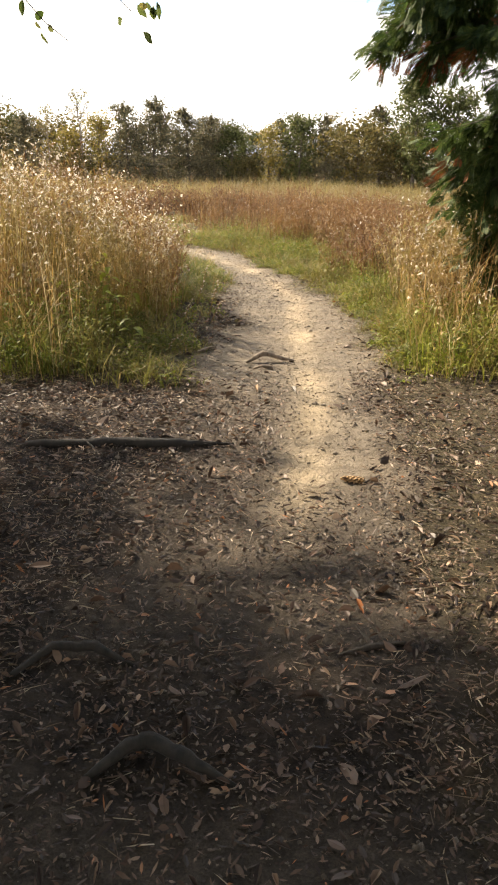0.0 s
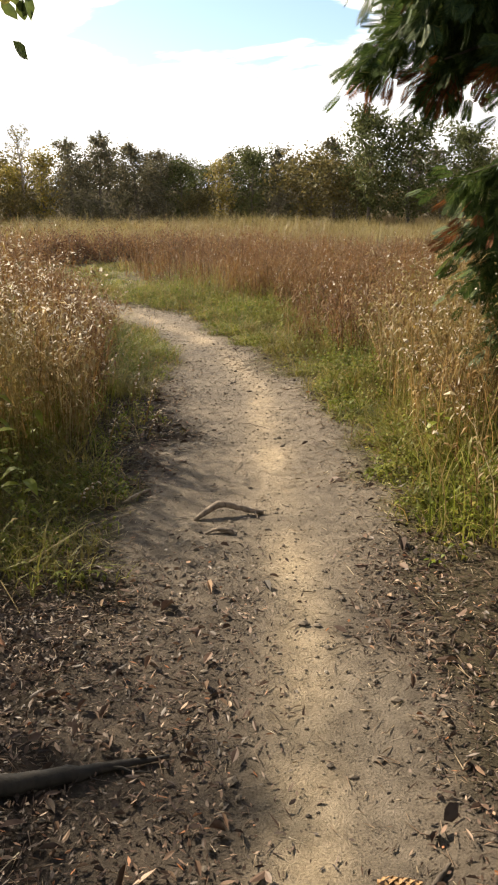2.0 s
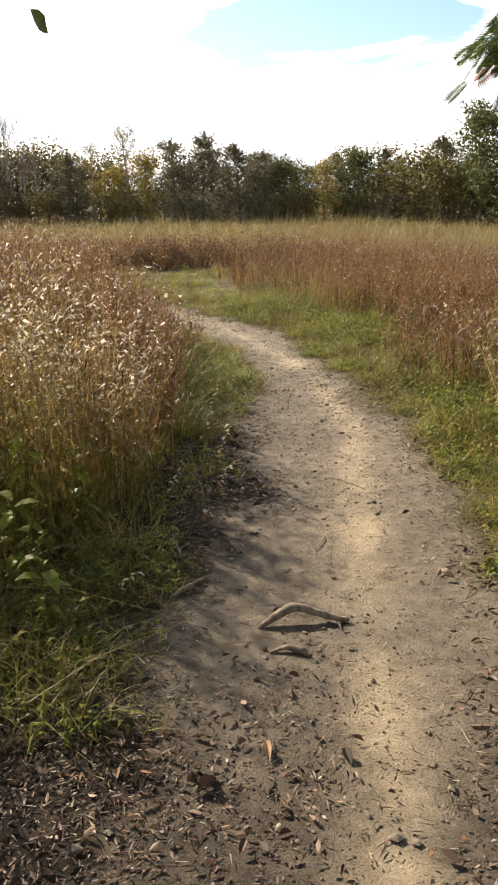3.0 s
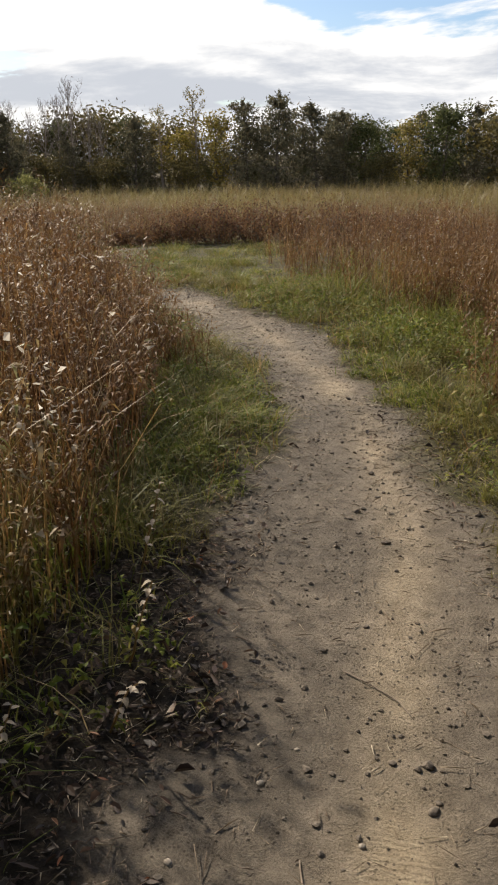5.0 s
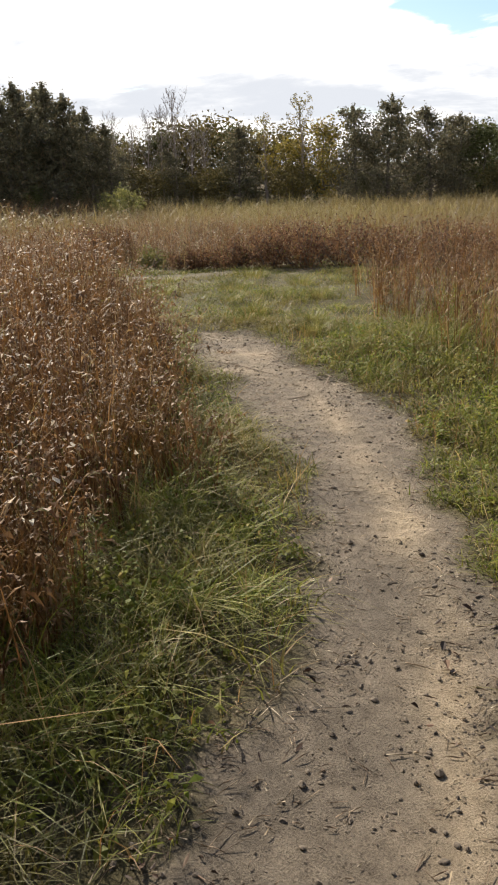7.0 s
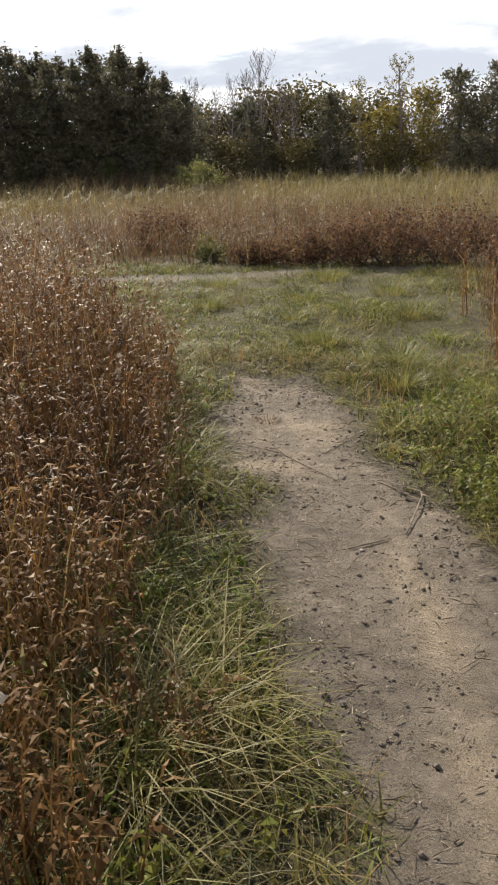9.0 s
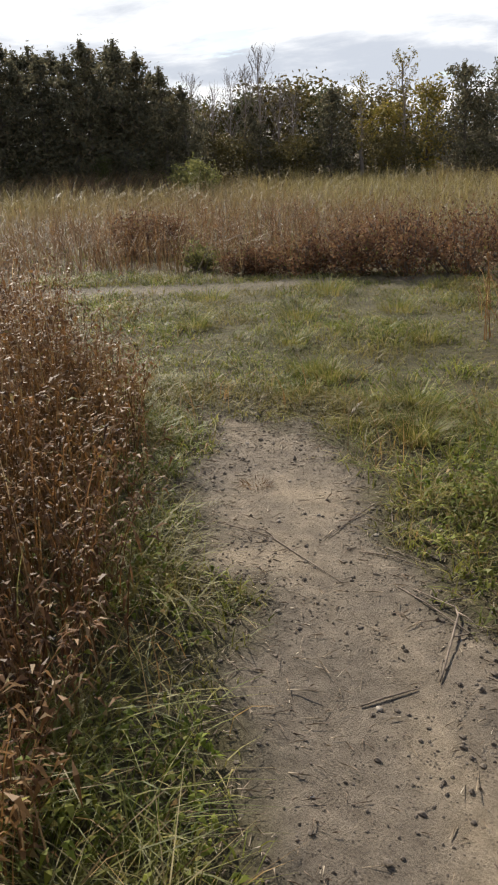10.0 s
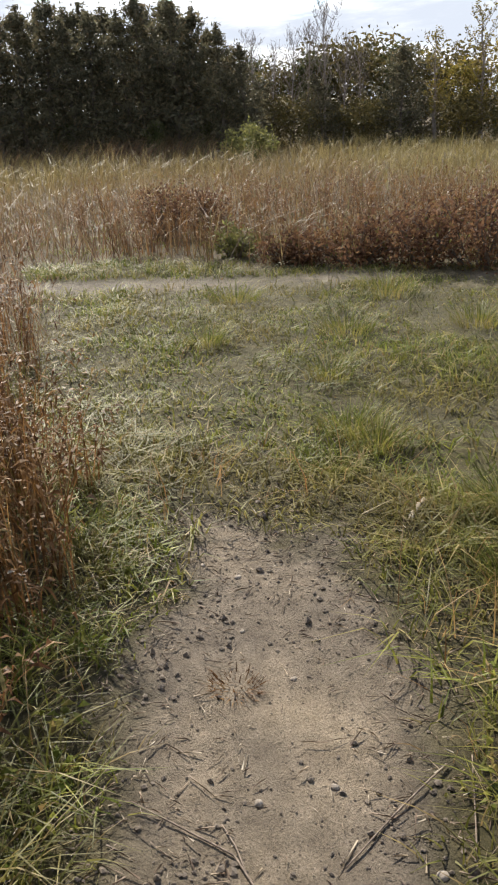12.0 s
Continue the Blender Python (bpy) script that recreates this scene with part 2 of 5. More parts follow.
MAT_DEADWOOD = bark("dark_rotten_wood", (0.030, 0.023, 0.017), (0.105, 0.08, 0.06), 22)
MAT_LOG = bark("black_wet_wood", (0.008, 0.0065, 0.005), (0.030, 0.023, 0.017), 22)
MAT_STICK = bark("weathered_stick", (0.10, 0.075, 0.056), (0.28, 0.215, 0.16), 30)
MAT_PALE = bark("pale_barkless_wood", (0.40, 0.33, 0.24), (0.62, 0.54, 0.42), 30)
MAT_CLOD = bark("damp_clod", (0.065, 0.05, 0.037), (0.17, 0.135, 0.10), 40)
MAT_STONE = bark("pale_pebble", (0.20, 0.165, 0.125), (0.36, 0.31, 0.25), 40)
MAT_CONE = bark("pine_cone_scale", (0.18, 0.10, 0.045), (0.42, 0.26, 0.12), 60)

RNG = np.random.default_rng(7)


# ---- mesh helpers ----
def mesh_of(name, verts, tris, mat, smooth=False, attrs=()):
    me = bpy.data.meshes.new(name)
    verts, tris = np.asarray(verts, np.float32).reshape(-1, 3), np.asarray(tris, np.int32).reshape(-1, 3)
    me.vertices.add(len(verts))
    me.vertices.foreach_set("co", verts.ravel())
    me.loops.add(tris.size)
    me.loops.foreach_set("vertex_index", tris.ravel())
    me.polygons.add(len(tris))
    me.polygons.foreach_set("loop_start", np.arange(0, tris.size, 3, dtype=np.int32))
    me.polygons.foreach_set("use_smooth", np.full(len(tris), smooth))
    me.update(calc_edges=True)
    for key, vals in attrs:
        a = me.attributes.new(key, "FLOAT", "POINT")
        a.data.foreach_set("value", np.asarray(vals, np.float32))
    me.materials.append(mat)
    return me


def part(name, mesh, parent=None, label=""):
    ob = new(name, mesh)
    ob.parent = parent
    return tagged(ob, label)


class Geo:
    """Collects triangles of one mesh."""

    def __init__(self):
        self.v, self.t, self.n = [], [], 0

    def add(self, verts, tris):
        verts = np.asarray(verts, float).reshape(-1, 3)
        self.v.append(verts)
        self.t.append(np.asarray(tris, int).reshape(-1, 3) + self.n)
        self.n += len(verts)

    def tube(self, pts, radii, sides=6):
        pts, radii = np.asarray(pts, float), np.asarray(radii, float)
        k = len(pts)
        tan = np.gradient(pts, axis=0)
        tan /= np.linalg.norm(tan, axis=1)[:, None] + 1e-9
        ref = np.where(np.abs(tan[:, 2:3]) > 0.9, np.array([[1.0, 0, 0]]), np.array([[0, 0, 1.0]]))
        a = np.cross(tan, ref)
        a /= np.linalg.norm(a, axis=1)[:, None] + 1e-9
        b = np.cross(tan, a)
        ang = np.arange(sides) * 2 * np.pi / sides
        ring = pts[:, None] + radii[:, None, None] * (np.cos(ang)[None, :, None] * a[:, None] + np.sin(ang)[None, :, None] * b[:, None])
        v = np.concatenate([ring.reshape(-1, 3), pts[:1], pts[-1:]])
        t = []
        for i in range(k - 1):
            for j in range(sides):
                p, q = i * sides + j, i * sides + (j + 1) % sides
                t += [(p, q, q + sides), (p, q + sides, p + sides)]
        for j in range(sides):
            t += [((j + 1) % sides, j, k * sides), ((k - 1) * sides + j, (k - 1) * sides + (j + 1) % sides, k * sides + 1)]
        self.add(v, t)

    def mesh(self, name, mat, smooth=False):
        return mesh_of(name, np.concatenate(self.v), np.concatenate(self.t), mat, smooth)


def vnoise(x, y, scale, seed=0):
    """Smooth value noise from -1 to 1."""
    x, y = np.asarray(x, float) * scale + seed * 17.3, np.asarray(y, float) * scale + seed * 9.1
    xi, yi = np.floor(x), np.floor(y)
    fx, fy = x - xi, y - yi
    fx, fy = fx * fx * (3 - 2 * fx), fy * fy * (3 - 2 * fy)

    def h(a, b):
        s = np.sin(a * 127.1 + b * 311.7 + seed * 74.7) * 43758.5453
        return (s - np.floor(s)) * 2 - 1

    return (h(xi, yi) * (1 - fx) + h(xi + 1, yi) * fx) * (1 - fy) + (h(xi, yi + 1) * (1 - fx) + h(xi + 1, yi + 1) * fx) * fy


def step(a, b, x):
    t = np.clip((x - a) / (b - a), 0, 1)
    return t * t * (3 - 2 * t)


# ---- the plan: the trail, the cross track and the zones beside them ----
TRAIL = np.array([(0.42, -6, 0.8), (0.42, 2, 0.75), (0.43, 6.3, 0.62), (0.31, 7.7, 0.54), (0.10, 9.4, 0.50), (-0.02, 10.2, 0.45), (-0.40, 11.5, 0.37),
                  (-0.80, 12.5, 0.33), (-1.25, 13.3, 0.31), (-1.75, 14.0, 0.31), (-2.2, 14.6, 0.32), (-2.58, 15.0, 0.36), (-3.0, 15.45, 0.37), (-3.22, 15.66, 0.30), (-3.36, 15.78, 0.16)])
TRACK = np.array([(-30, 4.5, 0.35), (-7.8, 18.4, 0.30), (-6.3, 19.4, 0.22), (-4.2, 20.75, 0.12), (4, 26, 0.10)])


def dense(line, gap=0.1):
    s = np.r_[0, np.cumsum(np.hypot(*np.diff(line[:, :2], axis=0).T))]
    u = np.arange(0, s[-1], gap)
    return np.stack([np.interp(u, s, line[:, k]) for k in range(3)], 1)


TRAIL_D, TRACK_D = dense(TRAIL), dense(TRACK, 0.25)


def beside(x, y, line):
    """Distance outside the edge of a line, side (+1 left), and the y along it."""
    x, y = np.asarray(x, float), np.asarray(y, float)
    e, side, along = np.empty(x.shape), np.empty(x.shape), np.empty(x.shape)
    tan = np.gradient(line[:, :2], axis=0)
    for k in range(0, len(x), 20000):
        c = slice(k, k + 20000)
        d = np.hypot(x[c, None] - line[None, :, 0], y[c, None] - line[None, :, 1])
        i = d.argmin(1)
        e[c] = d[np.arange(len(i)), i] - line[i, 2]
        side[c] = np.sign(tan[i, 0] * (y[c] - line[i, 1]) - tan[i, 1] * (x[c] - line[i, 0]))
        along[c] = line[i, 1]
    return e, side, along


def height(x, y):
    """The lie of the land without the small relief."""
    r = np.hypot(np.asarray(x, float), np.asarray(y, float) - 5)
    return -0.009 * np.clip(r - 13, 0, 32) * step(13, 18, r)


def ground_z(x, y):
    x, y = np.atleast_1d(np.asarray(x, float)), np.atleast_1d(np.asarray(y, float))
    e, side, along = beside(x, y, TRAIL_D)
    near = step(26, 14, np.hypot(x, y - 8))
    hollow = -0.03 * step(0.15, -0.35, e)
    rough = (0.012 * vnoise(x, y, 1.3, 1) + 0.012 * vnoise(x, y, 4.1, 2) * step(-0.2, 0.4, e) + 0.004 * vnoise(x, y, 11, 3))
    crumb = (0.005 * vnoise(x, y, 9, 21) + 0.0035 * vnoise(x, y, 21, 22)) * (0.4 + 0.6 * step(-0.3, 0.1, e))
    return height(x, y) + near * (hollow + rough + crumb)


def zones(x, y):
    """Weights from 0 to 1 of short green grass, tall dry stand, mown lane, bare soil."""
    e, side, along = beside(x, y, TRAIL_D)
    e = e + 0.13 * vnoise(x, y, 1.6, 11) + 0.10 * vnoise(x, y, 5.0, 12)
    te, _, _ = beside(x, y, TRACK_D)
    n = 0.35 * vnoise(x, y, 0.8, 13)
    # the mown lane that goes on from the end of the trail to the cross track
    left_edge = (x + 3.3) * 0.66 + (y - 14.7) * 0.75       # over 0: to the right of the left stand
    lane = step(-0.15, 0.25, left_edge + 0.25 * n) * step(14.6, 15.6, y + x * 0.1) * step(-1.2, -2.2, x + (y - 16) * 0.28 + n)
    lane = lane * step(0.9, 0.2, (y - 20.1) - (x + 5.8) * 0.45 + 0.5 * n)
    left = side > 0
    start = np.where(left, step(6.3, 7.0, along + n), step(6.5, 7.3, along + n))
    open_land = np.maximum(start, step(2.2, 3.5, e) * step(4.5, 6.5, y))
    strip = np.where(left, np.interp(along, [8, 9.5, 11, 12.3, 13.5, 15.5], [0.75, 0.55, 0.42, 0.55, 0.40, 0.4]), np.interp(along, [8.5, 11], [0.3, 1.2])) + n * 0.6
    soft = np.where(left, 0.15, np.interp(along, [9, 11], [0.15, 0.6]))
    tall = open_land * step(strip - soft, strip + soft + 0.1, e) * (1 - lane)
    green = open_land * step(0.0, 0.12, e) * step(-0.02, 0.15, te) * (1 - 0.85 * tall)
    # sparse strip below the left stand
    gap = left * step(7.5, 8.0, along + 0.5 * n) * step(10.0, 9.5, along + 0.5 * n) * step(0.95, 0.6, e) * step(-0.14, 0.05, e)
    green = green * (1 - 0.82 * gap)
    bare = np.maximum(step(0.10, -0.06, e), step(0.15, -0.1, te) * 0.8)
    # leaf litter at the start, darkened also for the tree shade there
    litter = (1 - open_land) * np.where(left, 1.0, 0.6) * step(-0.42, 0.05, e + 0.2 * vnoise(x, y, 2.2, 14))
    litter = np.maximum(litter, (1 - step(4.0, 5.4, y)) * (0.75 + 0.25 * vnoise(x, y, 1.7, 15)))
    # soil left of the middle: dampness plus shade, both painted as one dark mask
    damp_shade = 0.72 * step(7.4, 5.6, y) * step(0.3, -0.15, x - 0.36 + 0.12 * vnoise(x, y, 1.1, 16))
    # bare litter in the strip; the stand's shade is painted in with it
    litter = np.maximum(litter, 0.9 * gap)
    return green, tall, lane, bare, np.clip(np.maximum(litter, damp_shade), 0, 1), e, side, along


def stretch(lo, hi, gap, far, grow=1.22):
    mid = np.arange(lo, hi + 1e-6, gap)
    out, d, x = [], gap, hi
    while x < far:
        d *= grow
        x += d
        out.append(x)
    back, d, x = [], gap, lo
    while x > -far:
        d *= grow
        x -= d
        back.append(x)
    return np.r_[back[::-1], mid, out]


def build_ground():
    xs, ys = stretch(-4.6, 3.0, 0.045, 1800), stretch(1.5, 17.0, 0.045, 1800)
    gx, gy = [g.ravel() for g in np.meshgrid(xs, ys)]
    green, tall, lane, bare, litter, e, side, along = zones(gx, gy)
    z = ground_z(gx, gy)
    c = np.interp(gy, TRAIL[:, 1], TRAIL[:, 0])
    off = gx - c + 0.03 * vnoise(gx, gy, 0.9, 23)
    sand = np.exp(-((off - 0.15 - 0.05 * vnoise(0 * gy, gy, 0.5, 26)) / 0.12) ** 2) * step(15.5, 13.5, gy) * step(3.6, 5.2, gy)
    sand = np.maximum(sand, 0.75 * bare * step(12.5, 14.8, gy) * (0.6 + 0.4 * vnoise(gx, gy, 2.4, 24)))
    sand = np.clip(sand * (0.8 + 0.35 * vnoise(gx, gy, 3.1, 25)), 0, 1) * step(0.05, -0.1, e)
    far = np.clip(np.maximum(tall * step(9, 18, gy), step(18, 26, np.hypot(gx, gy - 8))), 0, 1)
    nx = len(xs)
    i = (np.arange(len(ys) - 1)[:, None] * nx + np.arange(nx - 1)[None]).ravel()
    tris = np.concatenate([np.stack([i, i + 1, i + nx + 1], 1), np.stack([i, i + nx + 1, i + nx], 1)])
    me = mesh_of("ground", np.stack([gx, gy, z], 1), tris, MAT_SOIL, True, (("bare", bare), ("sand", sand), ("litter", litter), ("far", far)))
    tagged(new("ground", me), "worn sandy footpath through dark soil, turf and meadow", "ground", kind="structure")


build_ground()


# ---- plants that nobody could count ----
def blades(x, y, tall, wide, bend, segs=3, lean=None, droop=0.35):
    """Curved tapering blades from their foot points: vertices and triangles."""
    n = len(x)
    a = RNG.uniform(0, 2 * np.pi, n) if lean is None else lean
    dx, dy = np.cos(a), np.sin(a)
    turn = a + np.pi / 2 + RNG.normal(0, 0.7, n)
    wx, wy = np.cos(turn) * wide / 2, np.sin(turn) * wide / 2
    z0 = ground_z(x, y) - 0.01
    rows = []
    for k in range(segs + 1):
        u = k / segs
        out = bend * tall * u * u
        up = tall * (u - droop * np.minimum(bend, 1.2) * u * u)
        c = np.stack([x + dx * out, y + dy * out, z0 + up], 1)
        if k == segs:
            rows.append(c[:, None])
        else:
            w = np.stack([wx, wy, 0 * wx], 1) * (1 - 0.75 * u) 
            rows += [(c - w)[:, None], (c + w)[:, None]]
    v = np.concatenate(rows, 1)
    per = 2 * segs + 1
    t = []
    for k in range(segs - 1):
        b = 2 * k
        t += [(b, b + 1, b + 3), (b, b + 3, b + 2)]
    t.append((2 * segs - 2, 2 * segs - 1, 2 * segs))
    tri = (np.arange(n)[:, None, None] * per + np.array(t)[None]).reshape(-1, 3)
    return v.reshape(-1, 3), tri


def scatter(n, x0, x1, y0, y1, weight):
    """n random places in a box, kept by weight(x, y)."""
    x, y = RNG.uniform(x0, x1, n), RNG.uniform(y0, y1, n)
    keep = RNG.random(n) < weight(x, y)
    return x[keep], y[keep]


def stuff(name, geo, mat, label, category):
    tagged(new(name, geo.mesh(name, mat)), label, category, kind="stuff")


def short_grass():
    g = Geo()
    # tufts: places drawn once, then several blades round each
    def w(x, y):
        green, tall, lane, bare, litter, e, side, along = zones(x, y)
        return np.clip(green * (0.45 + 0.9 * (vnoise(x, y, 2.6, 31) > -0.25)) * (0.35 + 0.65 * step(0, 0.25, e)), 0, 1)

    x, y = scatter(34000, -6.5, 3.2, 6.2, 16.5, w)
    k = 7
    bx, by = np.repeat(x, k) + RNG.normal(0, 0.035, len(x) * k), np.repeat(y, k) + RNG.normal(0, 0.035, len(x) * k)
    green, tall, lane, bare, litter, e, side, along = zones(bx, by)
    h = (0.085 + 0.15 * step(0.05, 0.5, e)) * (0.45 + 0.9 * RNG.random(len(bx))) * (1 + 0.55 * vnoise(bx, by, 5.0, 34)) * (1 - 0.5 * lane) * (1 + 0.5 * vnoise(bx, by, 1.4, 32)) * (1 + 0.35 * step(9, 7, along))
    g.add(*blades(bx, by, h, RNG.uniform(0.004, 0.009, len(bx)), RNG.uniform(0.4, 1.7, len(bx)), 3, None, 0.45))
    x, y = scatter(62000, -14, 3, 15.2, 22.5, w)
    k = 3
    bx, by = np.repeat(x, k) + RNG.normal(0, 0.06, len(x) * k), np.repeat(y, k) + RNG.normal(0, 0.06, len(x) * k)
    h = 0.085 * (0.4 + RNG.random(len(bx))) * (1 + 0.75 * vnoise(bx, by, 1.1, 32)) * (1 + 0.6 * vnoise(bx, by, 3.4, 35))
    g.add(*blades(bx, by, h, RNG.uniform(0.006, 0.012, len(bx)), RNG.uniform(0.5, 1.8, len(bx)), 2, None, 0.45))
    # green undergrowth below the dead stems
    x, y = scatter(9000, -6, 4.0, 7.5, 17.5, lambda x, y: zones(x, y)[1] * (vnoise(x, y, 1.3, 33) > 0.0))
    ux, uy = scatter(26000, -3.4, 3.2, 6.4, 10.6, lambda x, y: zones(x, y)[1] * step(2.2, 1.2, zones(x, y)[5]) * step(10.6, 9.0, y))
    vx, vy = scatter(26000, -1.5, 7.0, 9.8, 18.5, lambda x, y: zones(x, y)[1] * (zones(x, y)[6] <= 0) * step(3.4, 1.6, zones(x, y)[5]))
    x, y = np.r_[x, ux, vx], np.r_[y, uy, vy]
    g.add(*blades(x, y, RNG.uniform(0.18, 0.52, len(x)), RNG.uniform(0.005, 0.010, len(x)), RNG.uniform(0.2, 0.9, len(x)), 3))
    stuff("short_grass", g, MAT_GREEN, "green tufted grass with straw blades edging the trail", "grass")


def lodged_grass():
    """Long pale grass lying over towards the trail, and lying tufts on the lane."""
    g = Geo()

    def w(x, y):
        green, tall, lane, bare, litter, e, side, along = zones(x, y)
        strip = step(0.10, 0.3, e) * step(1.15, 0.75, e) * (0.25 + 0.75 * (vnoise(x, y, 1.9, 36) > -0.1))
        return np.clip((side > 0) * strip * step(6.9, 7.6, along) * step(16.0, 14.5, along), 0, 1) * np.where(along > 10.6, 0.8, 0.12)

    x, y = scatter(4200, -4.6, 0.2, 6.8, 16.0, w)
    x, y = np.repeat(x, 3) + RNG.normal(0, 0.03, 3 * len(x)), np.repeat(y, 3) + RNG.normal(0, 0.03, 3 * len(x))
    a = -0.5 + 1.3 * vnoise(x, y, 1.6, 37) + RNG.normal(0, 0.75, len(x))
    g.add(*blades(x, y, RNG.uniform(0.12, 0.30, len(x)), RNG.uniform(0.003, 0.006, len(x)), RNG.uniform(0.6, 1.5, len(x)), 4, a, 0.72))
    x, y = scatter(1500, -8, 2.5, 15.4, 20.5, lambda x, y: zones(x, y)[0] * (vnoise(x, y, 1.5, 38) > 0.25))
    x, y = np.repeat(x, 8) + RNG.normal(0, 0.07, 8 * len(x)), np.repeat(y, 8) + RNG.normal(0, 0.07, 8 * len(x))
    a = 6.3 * vnoise(x, y, 1.2, 39) + RNG.normal(0, 0.7, len(x))
    g.add(*blades(x, y, RNG.uniform(0.1, 0.26, len(x)), RNG.uniform(0.005, 0.010, len(x)), RNG.uniform(0.7, 1.6, len(x)), 3, a, 0.7))
    stuff("lodged_grass", g, MAT_LODGED, "pale grey-green long grass lying over beside the trail", "grass")


def low_weeds():
    """Leafy low weeds in patches along both edges of the trail."""
    def w(x, y):
        green, tall, lane, bare, litter, e, side, along = zones(x, y)
        patch = step(-0.15, 0.25, vnoise(x, y, 1.7, 71)) * np.where(side > 0, 0.55, 1.0) * step(15.5, 13.0, along)
        front = 0.9 * tall * step(8.9, 7.8, y) * step(1.9, 1.0, e)
        return np.clip(green * (0.2 + patch) * step(0.04, 0.2, e) + front, 0, 1) * step(2.6, 1.2, e)

    x, y = scatter(21000, -3.2, 4.0, 6.3, 15.5, w)
    n = len(x)
    z0, e = ground_z(x, y), zones(x, y)[5]
    h = (0.05 + 0.17 * step(0.05, 0.6, e) + 0.16 * step(8.9, 7.8, y) * step(0.3, 0.9, e)) * RNG.uniform(0.4, 1.3, n) * (1 + 0.5 * vnoise(x, y, 2.2, 72))
    g = Geo()
    for k in range(9):
        a, u = RNG.uniform(0, 2 * np.pi, n), RNG.uniform(0.25, 1.0, n)
        o = np.stack([x + np.cos(a) * 0.02, y + np.sin(a) * 0.02, z0 + h * u], 1)
        d = np.stack([np.cos(a), np.sin(a), RNG.uniform(-0.4, 0.7, n)], 1)
        s = np.stack([-np.sin(a), np.cos(a), RNG.normal(0, 0.3, n)], 1)
        ln, wd = RNG.uniform(0.018, 0.05, n)[:, None], RNG.uniform(0.005, 0.011, n)[:, None]
        mid = o + d * ln * 0.5 + np.array([0, 0, 0.006])
        v = np.stack([o, mid - s * wd, mid + s * wd, o + d * ln - np.array([0, 0, 0.008])], 1)
        g.add(v.reshape(-1, 3), (np.arange(n)[:, None, None] * 4 + np.array([(0, 1, 2), (1, 3, 2)])[None]).reshape(-1, 3))
    stuff("low_weeds", g, MAT_WEEDS, "low green leafy weeds crowding the trail's edges", "plants")


def tall_weight(x, y):
    return zones(x, y)[1]


def straw_grass():
    g = Geo()
    x, y = scatter(52000, -7.5, 5.5, 6.2, 19.5, lambda x, y: tall_weight(x, y) * np.interp(y, [6.8, 8.2, 8.8, 11, 14], [0.08, 0.6, 0.7, 0.2, 0.06]))
    b = RNG.random(len(x))
    e = zones(x, y)[5]
    h = (1 + 0.28 * vnoise(x, y, 2.3, 45)) * (0.35 + 0.8 * b ** 1.4) * (1 + 0.25 * vnoise(x, y, 0.7, 41)) * np.interp(y, [7, 10, 13, 18], [1.75, 1.4, 0.65, 0.55]) * (0.5 + 0.5 * step(0.25, 0.9, e))
    h = np.minimum(h, RNG.uniform(0.9, 1.35, len(x)))
    g.add(*blades(x, y, h, RNG.uniform(0.004, 0.008, len(x)), RNG.uniform(0.1, 0.8, len(x)), 3))
    # straw among the green, and long arching blades
    x, y = scatter(7500, -5.5, 3.2, 6.4, 16.5, lambda x, y: zones(x, y)[0] * (0.3 + 0.7 * (vnoise(x, y, 1.1, 43) > 0)))
    g.add(*blades(x, y, RNG.uniform(0.08, 0.34, len(x)), RNG.uniform(0.003, 0.006, len(x)), RNG.uniform(0.4, 1.3, len(x)), 3))
    x, y = scatter(700, -4.5, 3.0, 7.0, 11.5, lambda x, y: zones(x, y)[1] * (zones(x, y)[5] > 1.2))
    g.add(*blades(x, y, RNG.uniform(0.5, 0.95, len(x)), RNG.uniform(0.004, 0.007, len(x)), RNG.uniform(0.5, 1.1, len(x)), 5, None, 0.6))
    stuff("tall_straw_grass", g, MAT_STRAW, "tall dry straw-coloured meadow grass beside the trail", "grass")
    g = Geo()

    def far_w(x, y):
        d = np.hypot(x, y - 10)
        return zones(x, y)[1] * step(7.5, 10, d) * np.clip(17 / d, 0, 1) ** 0.6 * np.where((d < 14) & (x > -1), 0.03 + 0.16 * (vnoise(x, y, 0.8, 47) > 0.1), 1)

    x, y = scatter(190000, -36, 26, 1, 48, far_w)
    d = np.hypot(x, y - 10)
    h = (0.32 + 0.48 * RNG.random(len(x)) ** 1.5) * (1 + 0.35 * vnoise(x, y, 0.35, 42)) * (1 + 0.2 * vnoise(x, y, 1.2, 44))
    h = h * (1 + 0.3 * vnoise(x, y, 0.9, 48))
    far = Geo()
    for kind, pick in ((g, d + 3.5 * vnoise(x, y, 0.3, 49) < 18), (far, d + 3.5 * vnoise(x, y, 0.3, 49) >= 18)):
        kind.add(*blades(x[pick], y[pick], h[pick], np.clip(0.0009 * d[pick], 0.009, 0.03), RNG.uniform(0.15, 1.3, int(pick.sum())), 2))
    x, y = scatter(5000, -27, -17, 27.5, 37.5, lambda x, y: step(2.2, 0.8, np.abs(np.hypot(x, y - 10) - 29.5)) * (0.4 + 0.6 * (vnoise(x, y, 0.5, 46) > 0)))
    g.add(*blades(x, y, RNG.uniform(0.7, 1.25, len(x)), np.full(len(x), 0.025), RNG.uniform(0.3, 0.7, len(x)), 3, np.full(len(x), 0.4)))
    stuff("meadow_grass", g, MAT_MEADOW, "reddish brown dry meadow grass beyond the trail", "grass")
    stuff("far_meadow_grass", far, MAT_MEADOW_FAR, "olive gold dry meadow grass reaching the wood", "grass")


